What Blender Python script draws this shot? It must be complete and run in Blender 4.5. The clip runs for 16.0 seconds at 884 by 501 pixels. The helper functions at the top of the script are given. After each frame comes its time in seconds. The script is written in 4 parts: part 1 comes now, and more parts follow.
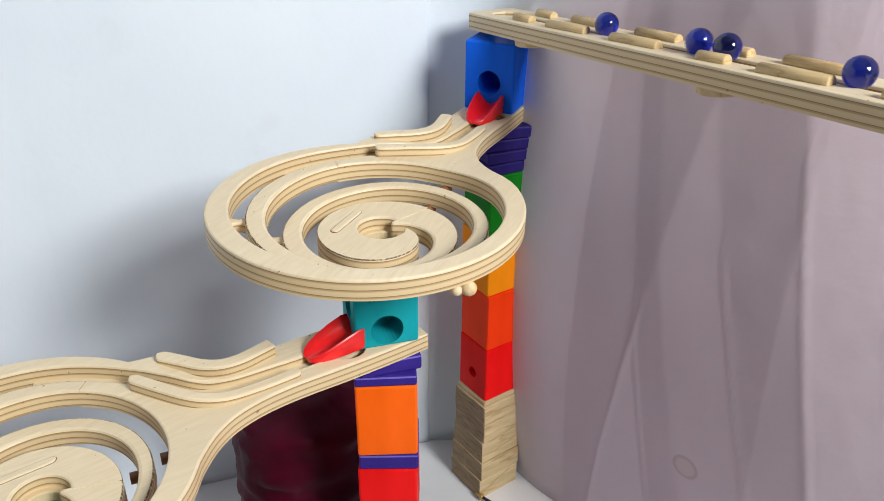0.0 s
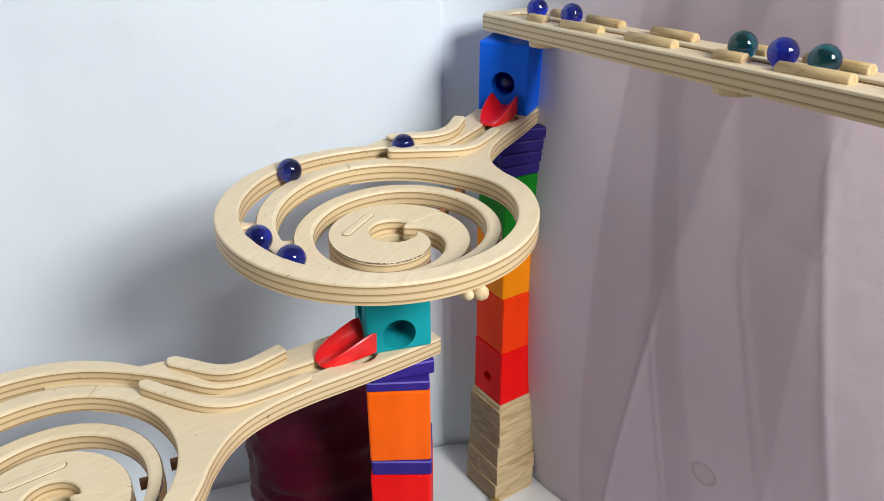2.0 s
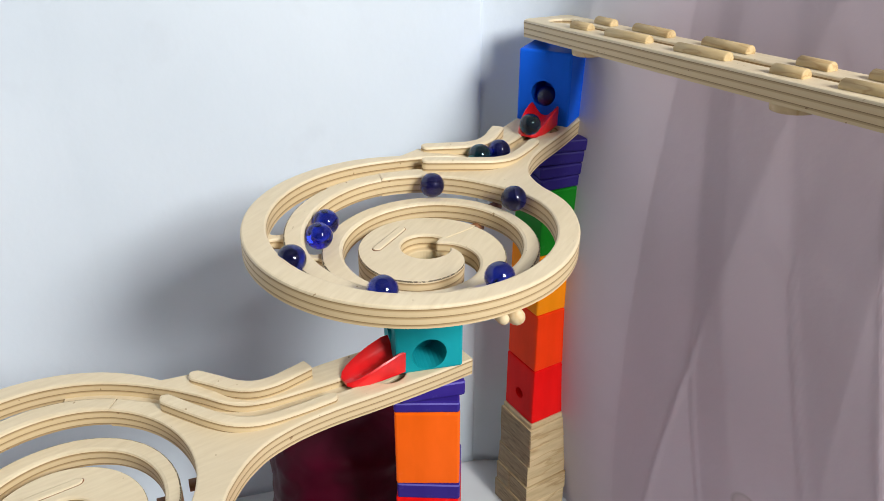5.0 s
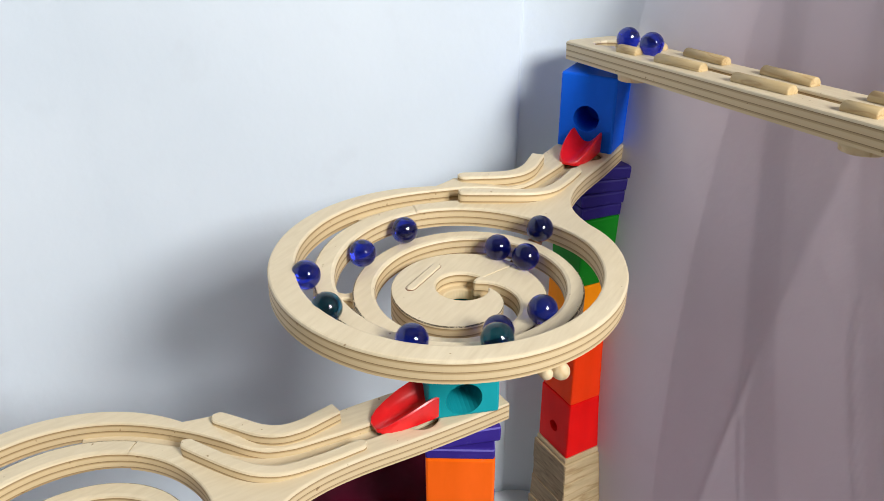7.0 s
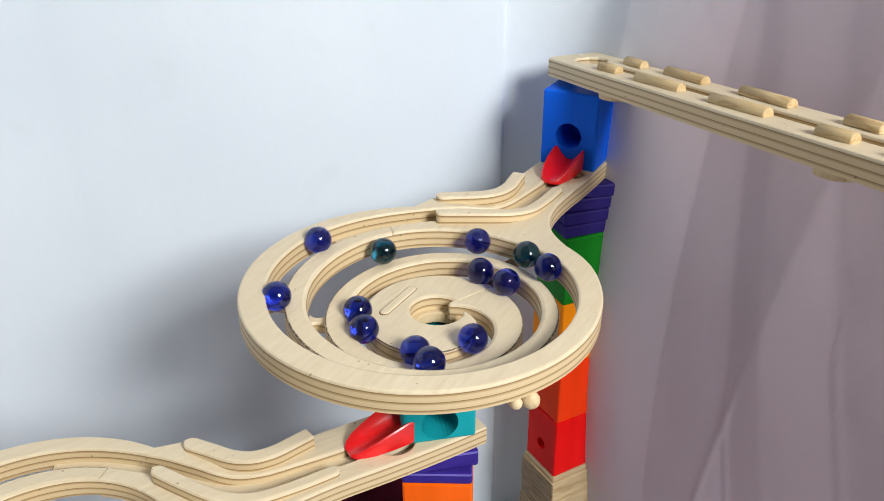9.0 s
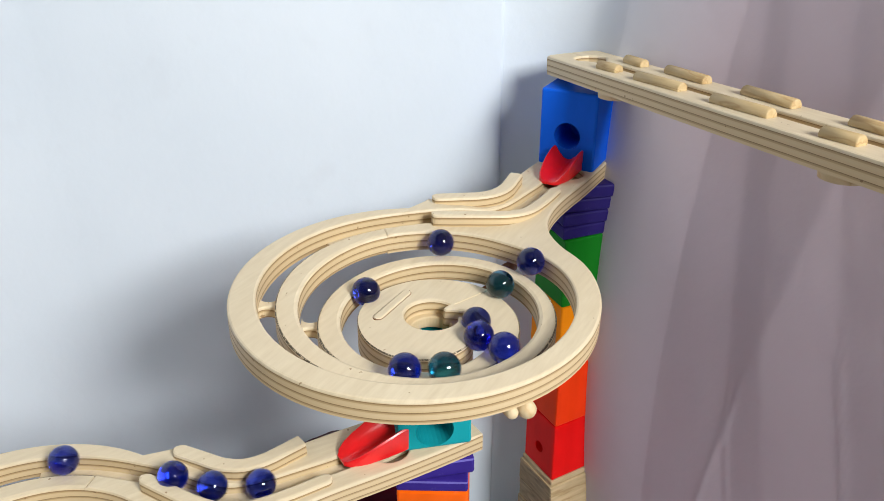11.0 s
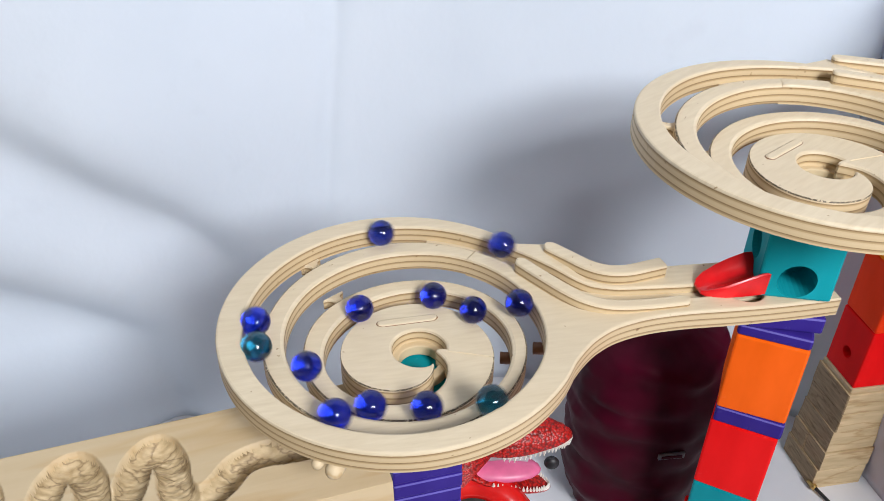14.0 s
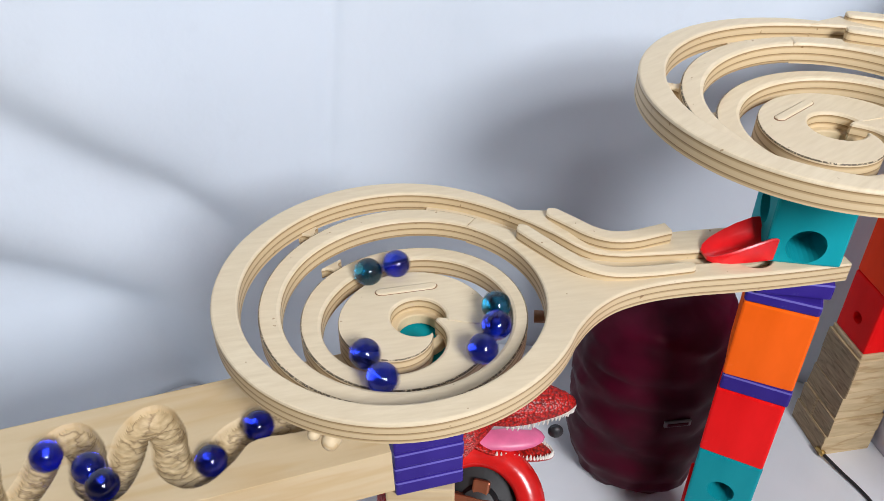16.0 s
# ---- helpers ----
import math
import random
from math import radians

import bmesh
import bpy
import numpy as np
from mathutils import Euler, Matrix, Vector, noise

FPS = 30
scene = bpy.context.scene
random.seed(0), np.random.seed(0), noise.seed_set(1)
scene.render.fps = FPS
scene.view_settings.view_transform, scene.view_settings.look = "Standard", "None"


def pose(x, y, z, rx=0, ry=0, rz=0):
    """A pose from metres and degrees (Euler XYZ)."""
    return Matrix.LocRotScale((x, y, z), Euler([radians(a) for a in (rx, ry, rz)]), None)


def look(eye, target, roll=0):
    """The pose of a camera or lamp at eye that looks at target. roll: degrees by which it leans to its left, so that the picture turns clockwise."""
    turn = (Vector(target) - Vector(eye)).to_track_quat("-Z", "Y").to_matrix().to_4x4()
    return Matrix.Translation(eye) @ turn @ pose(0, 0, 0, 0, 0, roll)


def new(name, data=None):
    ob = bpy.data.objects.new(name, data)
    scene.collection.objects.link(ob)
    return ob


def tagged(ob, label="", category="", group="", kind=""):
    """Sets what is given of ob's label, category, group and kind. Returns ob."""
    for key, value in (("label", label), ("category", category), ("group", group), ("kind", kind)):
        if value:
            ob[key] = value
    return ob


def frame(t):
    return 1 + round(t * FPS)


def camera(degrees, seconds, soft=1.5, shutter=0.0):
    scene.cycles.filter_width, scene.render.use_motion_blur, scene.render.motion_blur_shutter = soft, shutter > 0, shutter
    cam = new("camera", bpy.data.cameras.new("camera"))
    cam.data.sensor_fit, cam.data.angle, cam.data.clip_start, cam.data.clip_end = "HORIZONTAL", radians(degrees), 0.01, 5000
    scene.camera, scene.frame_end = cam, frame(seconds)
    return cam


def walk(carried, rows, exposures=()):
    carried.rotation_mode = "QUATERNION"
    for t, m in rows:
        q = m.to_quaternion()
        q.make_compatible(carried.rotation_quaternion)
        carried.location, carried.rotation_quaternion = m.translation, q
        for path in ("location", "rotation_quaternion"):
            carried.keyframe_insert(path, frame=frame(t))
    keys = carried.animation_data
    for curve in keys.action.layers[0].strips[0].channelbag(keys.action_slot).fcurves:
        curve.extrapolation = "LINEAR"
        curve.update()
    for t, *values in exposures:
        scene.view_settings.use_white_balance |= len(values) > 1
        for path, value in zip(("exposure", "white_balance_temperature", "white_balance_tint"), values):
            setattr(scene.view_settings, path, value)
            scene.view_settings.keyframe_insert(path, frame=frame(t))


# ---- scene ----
cam = camera(57.009, 16.0, soft=0.5, shutter=0.2)
walk(cam, [
    (0, look((0.0118, -0.4576, 0.5409), (0.0644, 0.4193, 0.0632), 0.41)),
    (0.5, look((0.0151, -0.4593, 0.5407), (0.0595, 0.4196, 0.0658), 0.04)),
    (1, look((0.0129, -0.4540, 0.5387), (0.0503, 0.4250, 0.0634), -0.04)),
    (1.5, look((0.0153, -0.4520, 0.5384), (0.0465, 0.4266, 0.0618), -0.26)),
    (2, look((0.0157, -0.4515, 0.5385), (0.0460, 0.4277, 0.0629), -0.36)),
    (2.5, look((0.0146, -0.4492, 0.5370), (0.0418, 0.4302, 0.0617), -0.54)),
    (3, look((0.0171, -0.4460, 0.5351), (0.0368, 0.4334, 0.0594), -0.56)),
    (5.5, look((0.0129, -0.4184, 0.5380), (-0.0022, 0.4628, 0.0654), -0.03)),
    (6, look((0.0091, -0.4065, 0.5412), (-0.0142, 0.4757, 0.0710), 0.00)),
    (6.5, look((0.0078, -0.3972, 0.5452), (-0.0285, 0.4839, 0.0735), -0.24)),
    (7, look((0.0086, -0.3945, 0.5423), (-0.0337, 0.4866, 0.0713), -0.29)),
    (7.5, look((0.0104, -0.3899, 0.5423), (-0.0374, 0.4908, 0.0711), -0.44)),
    (8, look((0.0158, -0.3855, 0.5458), (-0.0300, 0.4954, 0.0748), -0.30)),
    (8.5, look((0.0213, -0.3844, 0.5488), (-0.0250, 0.4977, 0.0799), -0.36)),
    (9, look((0.0250, -0.3844, 0.5489), (-0.0229, 0.4992, 0.0832), -0.58)),
    (11.5, look((0.0273, -0.3722, 0.5476), (-0.0213, 0.5079, 0.0752), -0.51)),
    (12, look((0.0270, -0.3730, 0.5476), (-0.0427, 0.5020, 0.0684), -0.68)),
    (12.5, look((0.0208, -0.3806, 0.5427), (-0.0912, 0.4789, 0.0440), -0.04)),
    (13, look((-0.0068, -0.4081, 0.5355), (-0.2131, 0.4244, 0.0213), 0.62)),
    (13.5, look((-0.0301, -0.4356, 0.5289), (-0.3191, 0.3539, -0.0127), 1.21)),
    (14, look((-0.0439, -0.4381, 0.5152), (-0.3529, 0.3271, -0.0495), 1.07)),
    (14.5, look((-0.0461, -0.4349, 0.5089), (-0.3542, 0.3191, -0.0713), 0.88)),
    (15, look((-0.0461, -0.4307, 0.5078), (-0.3537, 0.3184, -0.0788), 0.77)),
    (15.5, look((-0.0464, -0.4296, 0.5073), (-0.3533, 0.3164, -0.0837), 0.70)),
    (16, look((-0.0412, -0.4281, 0.5095), (-0.3528, 0.3105, -0.0882), 0.18)),
], [(0, -0.03, 6500, 10), (12.2, -0.05, 6450, 10), (14, -0.05, 6200, 14), (16, -0.05, 6200, 14)])

# ---- light ----
world = bpy.data.worlds.new("room_light")
scene.world = world
world.use_nodes = True
bg = world.node_tree.nodes["Background"]
bg.inputs["Color"].default_value = (0.80, 0.86, 1.0, 1)
bg.inputs["Strength"].default_value = 0.14
key = bpy.data.lights.new("key_lamp", "AREA")
key.shape, key.size, key.size_y, key.energy, key.color = "RECTANGLE", 0.42, 0.42, 32.5, (0.985, 0.99, 0.96)
key_ob = new("key_lamp", key)
key_ob.matrix_world = look((0.780, -0.960, 1.120), (-0.05, 0.0, 0.2))

# ---- materials ----
def material(name):
    m = bpy.data.materials.new(name)
    m.use_nodes = True
    return m, m.node_tree.nodes, m.node_tree.links, m.node_tree.nodes["Principled BSDF"]


def ramp(nodes, stops):
    r = nodes.new("ShaderNodeValToRGB")
    while len(r.color_ramp.elements) < len(stops):
        r.color_ramp.elements.new(0.5)
    for e, (p, c) in zip(r.color_ramp.elements, stops):
        e.position, e.color = p, (*c, 1)
    return r


def noise_node(nodes, links, coord, scale, detail=4, stretch=(1, 1, 1)):
    mp = nodes.new("ShaderNodeMapping")
    mp.inputs["Scale"].default_value = stretch
    links.new(coord, mp.inputs["Vector"])
    n = nodes.new("ShaderNodeTexNoise")
    n.inputs["Scale"].default_value, n.inputs["Detail"].default_value = scale, detail
    links.new(mp.outputs["Vector"], n.inputs["Vector"])
    return n


def mix_rgb(nodes, links, a, b, fac, mode="MIX"):
    mx = nodes.new("ShaderNodeMix")
    mx.data_type, mx.blend_type = "RGBA", mode
    for sock, v in ((mx.inputs[6], a), (mx.inputs[7], b), (mx.inputs[0], fac)):
        if isinstance(v, (tuple, float)):
            sock.default_value = (*v, 1) if isinstance(v, tuple) else v
        else:
            links.new(v, sock)
    return mx.outputs[2]


def bump(nodes, links, p, height, strength, distance=0.001):
    b = nodes.new("ShaderNodeBump")
    b.inputs["Strength"].default_value, b.inputs["Distance"].default_value = strength, distance
    links.new(height, b.inputs["Height"])
    links.new(b.outputs["Normal"], p.inputs["Normal"])


def plywood(name="birch_plywood", charred=False):
    """Birch plywood: a pale veneer face; plies follow the depth below the face; a charred cut line where it was sawn."""
    m, n, l, p = material(name)
    tc = n.new("ShaderNodeTexCoord").outputs["Object"]
    at = n.new("ShaderNodeAttribute")
    at.attribute_name = "ply"
    fine = noise_node(n, l, tc, 60, 6, (1, 7, 1))
    broad = noise_node(n, l, tc, 14, 3)
    face = ramp(n, [(0.3, (0.605, 0.505, 0.34)), (0.7, (0.73, 0.635, 0.455))])
    l.new(fine.outputs["Fac"], face.inputs["Fac"])
    face2 = mix_rgb(n, l, face.outputs["Color"], (0.64, 0.525, 0.36), broad.outputs["Fac"])
    wave = n.new("ShaderNodeMath")
    wave.operation = "MULTIPLY"
    l.new(at.outputs["Fac"], wave.inputs[0])
    wave.inputs[1].default_value = 1 / 0.0042
    wob = n.new("ShaderNodeMath")
    wob.operation = "MULTIPLY_ADD"
    l.new(broad.outputs["Fac"], wob.inputs[0])
    wob.inputs[1].default_value = 0.12
    l.new(wave.outputs[0], wob.inputs[2])
    fr = n.new("ShaderNodeMath")
    fr.operation = "FRACT"
    l.new(wob.outputs[0], fr.inputs[0])
    ply = ramp(n, [(0.0, (0.62, 0.49, 0.30)), (0.46, (0.60, 0.46, 0.27)), (0.52, (0.19, 0.115, 0.045)), (0.60, (0.36, 0.245, 0.12)), (0.76, (0.47, 0.34, 0.18)), (0.84, (0.61, 0.47, 0.28))])
    l.new(fr.outputs[0], ply.inputs["Fac"])
    edge = n.new("ShaderNodeMath")
    edge.operation = "GREATER_THAN"
    l.new(at.outputs["Fac"], edge.inputs[0])
    edge.inputs[1].default_value = 0.0017
    col = mix_rgb(n, l, face2, ply.outputs["Color"], edge.outputs[0])
    if charred:
        deep = n.new("ShaderNodeMath")
        deep.operation = "MULTIPLY"
        deep.inputs[1].default_value = 200.0
        l.new(at.outputs["Fac"], deep.inputs[0])
        line = ramp(n, [(0.015, (0, 0, 0)), (0.03, (1, 1, 1)), (0.17, (1, 1, 1)), (0.20, (0, 0, 0))])
        l.new(deep.outputs[0], line.inputs["Fac"])
        gaps = noise_node(n, l, tc, 1000, 2)
        gap = ramp(n, [(0.40, (0.1, 0.1, 0.1)), (0.47, (0.92, 0.92, 0.92))])
        l.new(gaps.outputs["Fac"], gap.inputs["Fac"])
        both = mix_rgb(n, l, line.outputs["Color"], gap.outputs["Color"], 1.0, "MULTIPLY")
        sawn = n.new("ShaderNodeAttribute")
        sawn.attribute_name = "cut"
        side = n.new("ShaderNodeMath")
        side.operation = "GREATER_THAN"
        side.inputs[1].default_value = 0.9
        l.new(sawn.outputs["Fac"], side.inputs[0])
        both = mix_rgb(n, l, both, side.outputs[0], 1.0, "MULTIPLY")
        col = mix_rgb(n, l, col, (0.05, 0.035, 0.02), both)
    specks = noise_node(n, l, tc, 230, 2)
    sp = ramp(n, [(0.735, (1, 1, 1)), (0.76, (0.45, 0.33, 0.22))])
    l.new(specks.outputs["Fac"], sp.inputs["Fac"])
    col = mix_rgb(n, l, col, sp.outputs["Color"], 0.8, "MULTIPLY")
    l.new(col, p.inputs["Base Color"])
    p.inputs["Roughness"].default_value = 0.5
    bump(n, l, p, fine.outputs["Fac"], 0.12, 0.0006)
    return m


def solid_wood(name, a, b, dark, stretch=(1, 10, 10), scale=25):
    m, n, l, p = material(name)
    tc = n.new("ShaderNodeTexCoord").outputs["Object"]
    info = n.new("ShaderNodeObjectInfo")
    add = n.new("ShaderNodeVectorMath")
    add.operation = "ADD"
    l.new(tc, add.inputs[0])
    l.new(info.outputs["Random"], add.inputs[1])
    grain = noise_node(n, l, add.outputs[0], scale, 6, stretch)
    broad = noise_node(n, l, add.outputs[0], scale * 0.4, 3, stretch)
    r = ramp(n, [(0.3, a), (0.7, b)])
    l.new(grain.outputs["Fac"], r.inputs["Fac"])
    lines = ramp(n, [(0.46, (1, 1, 1)), (0.5, dark), (0.54, (1, 1, 1))])
    l.new(broad.outputs["Fac"], lines.inputs["Fac"])
    col = mix_rgb(n, l, r.outputs["Color"], lines.outputs["Color"], 0.6, "MULTIPLY")
    l.new(col, p.inputs["Base Color"])
    p.inputs["Roughness"].default_value = 0.62
    bump(n, l, p, grain.outputs["Fac"], 0.35, 0.0012)
    return m


def paint(name, colour, rough=0.42):
    """Stained hardwood: even colour with slight mottling, worn paler here and there."""
    m, n, l, p = material(name)
    tc = n.new("ShaderNodeTexCoord").outputs["Object"]
    broad = noise_node(n, l, tc, 30, 5, (1, 1, 0.3))
    dark, pale = tuple(c * 0.82 for c in colour), tuple(min(1, c * 1.08 + 0.008) for c in colour)
    r = ramp(n, [(0.3, dark), (0.72, pale)])
    l.new(broad.outputs["Fac"], r.inputs["Fac"])
    worn = noise_node(n, l, tc, 160, 3)
    w = ramp(n, [(0.70, (0, 0, 0)), (0.80, (1, 1, 1))])
    l.new(worn.outputs["Fac"], w.inputs["Fac"])
    half = n.new("ShaderNodeMath")
    half.operation = "MULTIPLY"
    l.new(w.outputs["Color"], half.inputs[0])
    half.inputs[1].default_value = 0.25
    col = mix_rgb(n, l, r.outputs["Color"], tuple(min(1, c + 0.12) for c in colour), half.outputs[0])
    l.new(col, p.inputs["Base Color"])
    p.inputs["Roughness"].default_value = rough
    p.inputs["Specular IOR Level"].default_value = 0.08
    bump(n, l, p, broad.outputs["Fac"], 0.08, 0.0008)
    return m


def plain(name, colour, rough=0.5, metal=0.0, grain=80.0, amount=0.25):
    m, n, l, p = material(name)
    tc = n.new("ShaderNodeTexCoord").outputs["Object"]
    t = noise_node(n, l, tc, grain, 4)
    r = ramp(n, [(0.3, tuple(c * (1 - amount) for c in colour)), (0.7, colour)])
    l.new(t.outputs["Fac"], r.inputs["Fac"])
    l.new(r.outputs["Color"], p.inputs["Base Color"])
    p.inputs["Roughness"].default_value, p.inputs["Metallic"].default_value = rough, metal
    bump(n, l, p, t.outputs["Fac"], 0.1, 0.0006)
    return m


def cloth(name, a, b, spot=None):
    m, n, l, p = material(name)
    tc = n.new("ShaderNodeTexCoord").outputs["Object"]
    broad = noise_node(n, l, tc, 5, 5)
    r = ramp(n, [(0.3, a), (0.7, b)])
    l.new(broad.outputs["Fac"], r.inputs["Fac"])
    stain = noise_node(n, l, tc, 26, 4)
    s = ramp(n, [(0.62, (1, 1, 1)), (0.8, (0.965, 0.96, 0.96))])
    l.new(stain.outputs["Fac"], s.inputs["Fac"])
    col = mix_rgb(n, l, r.outputs["Color"], s.outputs["Color"], 1.0, "MULTIPLY")
    if spot:
        # shade past the corner, put into the colour: the white cloth fades to mauve
        along = n.new("ShaderNodeVectorMath")
        along.operation = "DOT_PRODUCT"
        l.new(tc, along.inputs[0])
        along.inputs[1].default_value = (0.559, -0.829, 0.0)
        turn = n.new("ShaderNodeMapRange")
        turn.interpolation_type = "SMOOTHSTEP"
        l.new(along.outputs["Value"], turn.inputs["Value"])
        turn.inputs["From Min"].default_value, turn.inputs["From Max"].default_value = -0.1674 - 0.025, -0.1674 + 0.18
        col = mix_rgb(n, l, (0.655, 0.725, 0.80), col, turn.outputs["Result"])
        # a dried round water mark
        far = n.new("ShaderNodeVectorMath")
        far.operation = "DISTANCE"
        l.new(tc, far.inputs[0])
        far.inputs[1].default_value = spot
        near = n.new("ShaderNodeMath")
        near.operation = "MULTIPLY"
        near.inputs[1].default_value = 40.0
        l.new(far.outputs["Value"], near.inputs[0])
        ring = ramp(n, [(0.0, (0.94, 0.93, 0.90)), (0.42, (0.93, 0.92, 0.88)), (0.52, (0.74, 0.73, 0.69)), (0.60, (1, 1, 1))])
        l.new(near.outputs[0], ring.inputs["Fac"])
        col = mix_rgb(n, l, col, ring.outputs["Color"], 1.0, "MULTIPLY")
    l.new(col, p.inputs["Base Color"])
    p.inputs["Roughness"].default_value = 0.9
    p.inputs["Sheen Weight"].default_value = 0.1
    crumple = noise_node(n, l, tc, 45, 7)
    bump(n, l, p, crumple.outputs["Fac"], 0.42 if spot else 0.26, 0.002)
    return m


def glass(name, colour):
    """Deep coloured clear glass with faint swirls."""
    m, n, l, p = material(name)
    tc = n.new("ShaderNodeTexCoord").outputs["Object"]
    swirl = noise_node(n, l, tc, 90, 2)
    r = ramp(n, [(0.38, tuple(c * 0.45 for c in colour)), (0.62, colour)])
    l.new(swirl.outputs["Fac"], r.inputs["Fac"])
    l.new(r.outputs["Color"], p.inputs["Base Color"])
    p.inputs["Roughness"].default_value, p.inputs["IOR"].default_value = 0.0, 1.52
    p.inputs["Transmission Weight"].default_value = 0.97
    return m


def scales(name, colour):
    """Glossy moulded scales."""
    m, n, l, p = material(name)
    tc = n.new("ShaderNodeTexCoord").outputs["Object"]
    v = n.new("ShaderNodeTexVoronoi")
    v.inputs["Scale"].default_value = 520
    l.new(tc, v.inputs["Vector"])
    r = ramp(n, [(0.1, colour), (0.75, tuple(c * 0.25 for c in colour))])
    l.new(v.outputs["Distance"], r.inputs["Fac"])
    l.new(r.outputs["Color"], p.inputs["Base Color"])
    p.inputs["Roughness"].default_value = 0.42
    inv = n.new("ShaderNodeMath")
    inv.operation = "SUBTRACT"
    inv.inputs[0].default_value = 1.0
    l.new(v.outputs["Distance"], inv.inputs[1])
    bump(n, l, p, inv.outputs[0], 0.6, 0.0010)
    return m


PLY = plywood()
PLY_CUT = plywood("charred_birch_plywood", True)
PINE = solid_wood("pale_pine", (0.56, 0.43, 0.25), (0.62, 0.49, 0.305), (0.90, 0.80, 0.66), (1.2, 9, 9), 10)
GROOVE = solid_wood("gouged_pine", (0.36, 0.26, 0.13), (0.60, 0.47, 0.28), (0.22, 0.15, 0.08), (2, 5, 2), 70)
OAK = solid_wood("rough_offcut_wood", (0.48, 0.355, 0.19), (0.66, 0.515, 0.30), (0.66, 0.52, 0.36), (1.6, 1.6, 9), 20)
OAK_END = solid_wood("sawn_offcut_end", (0.24, 0.165, 0.085), (0.42, 0.30, 0.165), (0.45, 0.35, 0.25), (2, 2, 12), 34)
DOWEL = solid_wood("dowel_wood", (0.56, 0.44, 0.26), (0.69, 0.56, 0.37), (0.8, 0.65, 0.45), (6, 6, 6), 20)
RED = paint("red_stain", (0.86, 0.003, 0.003))
ORANGE = paint("orange_stain", (0.94, 0.125, 0.0005))
VERMILION = paint("vermilion_stain", (0.92, 0.045, 0.001))
AMBER = paint("amber_stain", (0.92, 0.27, 0.001))
GREEN = paint("green_stain", (0.003, 0.17, 0.008))
BLUE = paint("blue_stain", (0.003, 0.125, 0.82))
PURPLE = paint("purple_stain", (0.030, 0.014, 0.21))
# a darker purple, used only for the tall tower's spacers
DEEP_PURPLE = paint("darker_purple", (0.018, 0.010, 0.125))
PURPLE_EDGE = paint("pale_purple_edge", (0.13, 0.11, 0.42))
BROWN_PEG = plain("brown_peg", (0.22, 0.085, 0.03), 0.5, 0, 120, 0.4)
TEAL = paint("teal_stain", (0.002, 0.29, 0.34))
CHUTE = plain("red_plastic", (0.80, 0.010, 0.014), 0.28)
WHITE_CLOTH = cloth("white_sheet", (0.625, 0.695, 0.775), (0.69, 0.755, 0.83))
# same white cloth, with its grazing-light shade painted in as a mauve base
CURTAIN = cloth("shaded_white_cloth", (0.50, 0.415, 0.475), (0.56, 0.47, 0.535), (0.2469, 0.0344, 0.0700))
TABLE = plain("white_table", (0.72, 0.73, 0.76), 0.4, 0, 20, 0.06)
# greyed so the added, unseen walls bounce less fill light
WALL = plain("room_paint", (0.50, 0.50, 0.52), 0.7, 0, 8, 0.06)
MAROON = plain("maroon_fabric", (0.070, 0.002, 0.014), 0.5, 0, 30, 0.55)
MAROON.node_tree.nodes["Principled BSDF"].inputs["Specular IOR Level"].default_value = 0.10
BLACK = plain("black_rubber", (0.012, 0.012, 0.014), 0.5)
BRASS = plain("brass_plug", (0.75, 0.50, 0.16), 0.3, 1.0)
SKIN = scales("red_scaly_skin", (0.62, 0.012, 0.006))
PINK = plain("pink_mouth", (0.75, 0.16, 0.32), 0.4)
TOOTH = plain("ivory_teeth", (0.85, 0.82, 0.74), 0.35)
DISH = plain("red_enamel", (0.65, 0.012, 0.010), 0.22)
COPPER = plain("copper_brown", (0.30, 0.10, 0.05), 0.3, 0.6)
GREY = plain("grey_tongue", (0.45, 0.43, 0.45), 0.4)
MARBLE_BLUE = glass("cobalt_glass", (0.016, 0.046, 0.76))
MARBLE_NAVY = glass("navy_glass", (0.014, 0.036, 0.50))
MARBLE_TEAL = glass("petrol_glass", (0.014, 0.20, 0.34))


# ---- mesh helpers ----
def part(name, bm, mat, parent=None, label="", smooth=False):
    me = bpy.data.meshes.new(name)
    bm.normal_update()
    bm.to_mesh(me)
    bm.free()
    for m in (mat if isinstance(mat, (list, tuple)) else [mat]):
        me.materials.append(m)
    if smooth:
        for f in me.polygons:
            f.use_smooth = True
    ob = new(name, me)
    ob.parent = parent
    if label:
        tagged(ob, label)
    return ob


def empty(name, m, label, category, group="", kind=""):
    ob = new(name)
    ob.empty_display_size = 0.01
    ob.matrix_world = m
    return tagged(ob, label, category, group, kind)


def box_bm(x0, x1, y0, y1, z0, z1, bev=0.0, seg=2):
    bm = bmesh.new()
    v = [bm.verts.new((x, y, z)) for x in (x0, x1) for y in (y0, y1) for z in (z0, z1)]
    for f in ((0, 1, 3, 2), (4, 6, 7, 5), (0, 4, 5, 1), (2, 3, 7, 6), (0, 2, 6, 4), (1, 5, 7, 3)):
        bm.faces.new([v[i] for i in f])
    if bev:
        bmesh.ops.bevel(bm, geom=list(bm.edges), offset=bev, segments=seg, profile=0.5, affect="EDGES")
    return bm


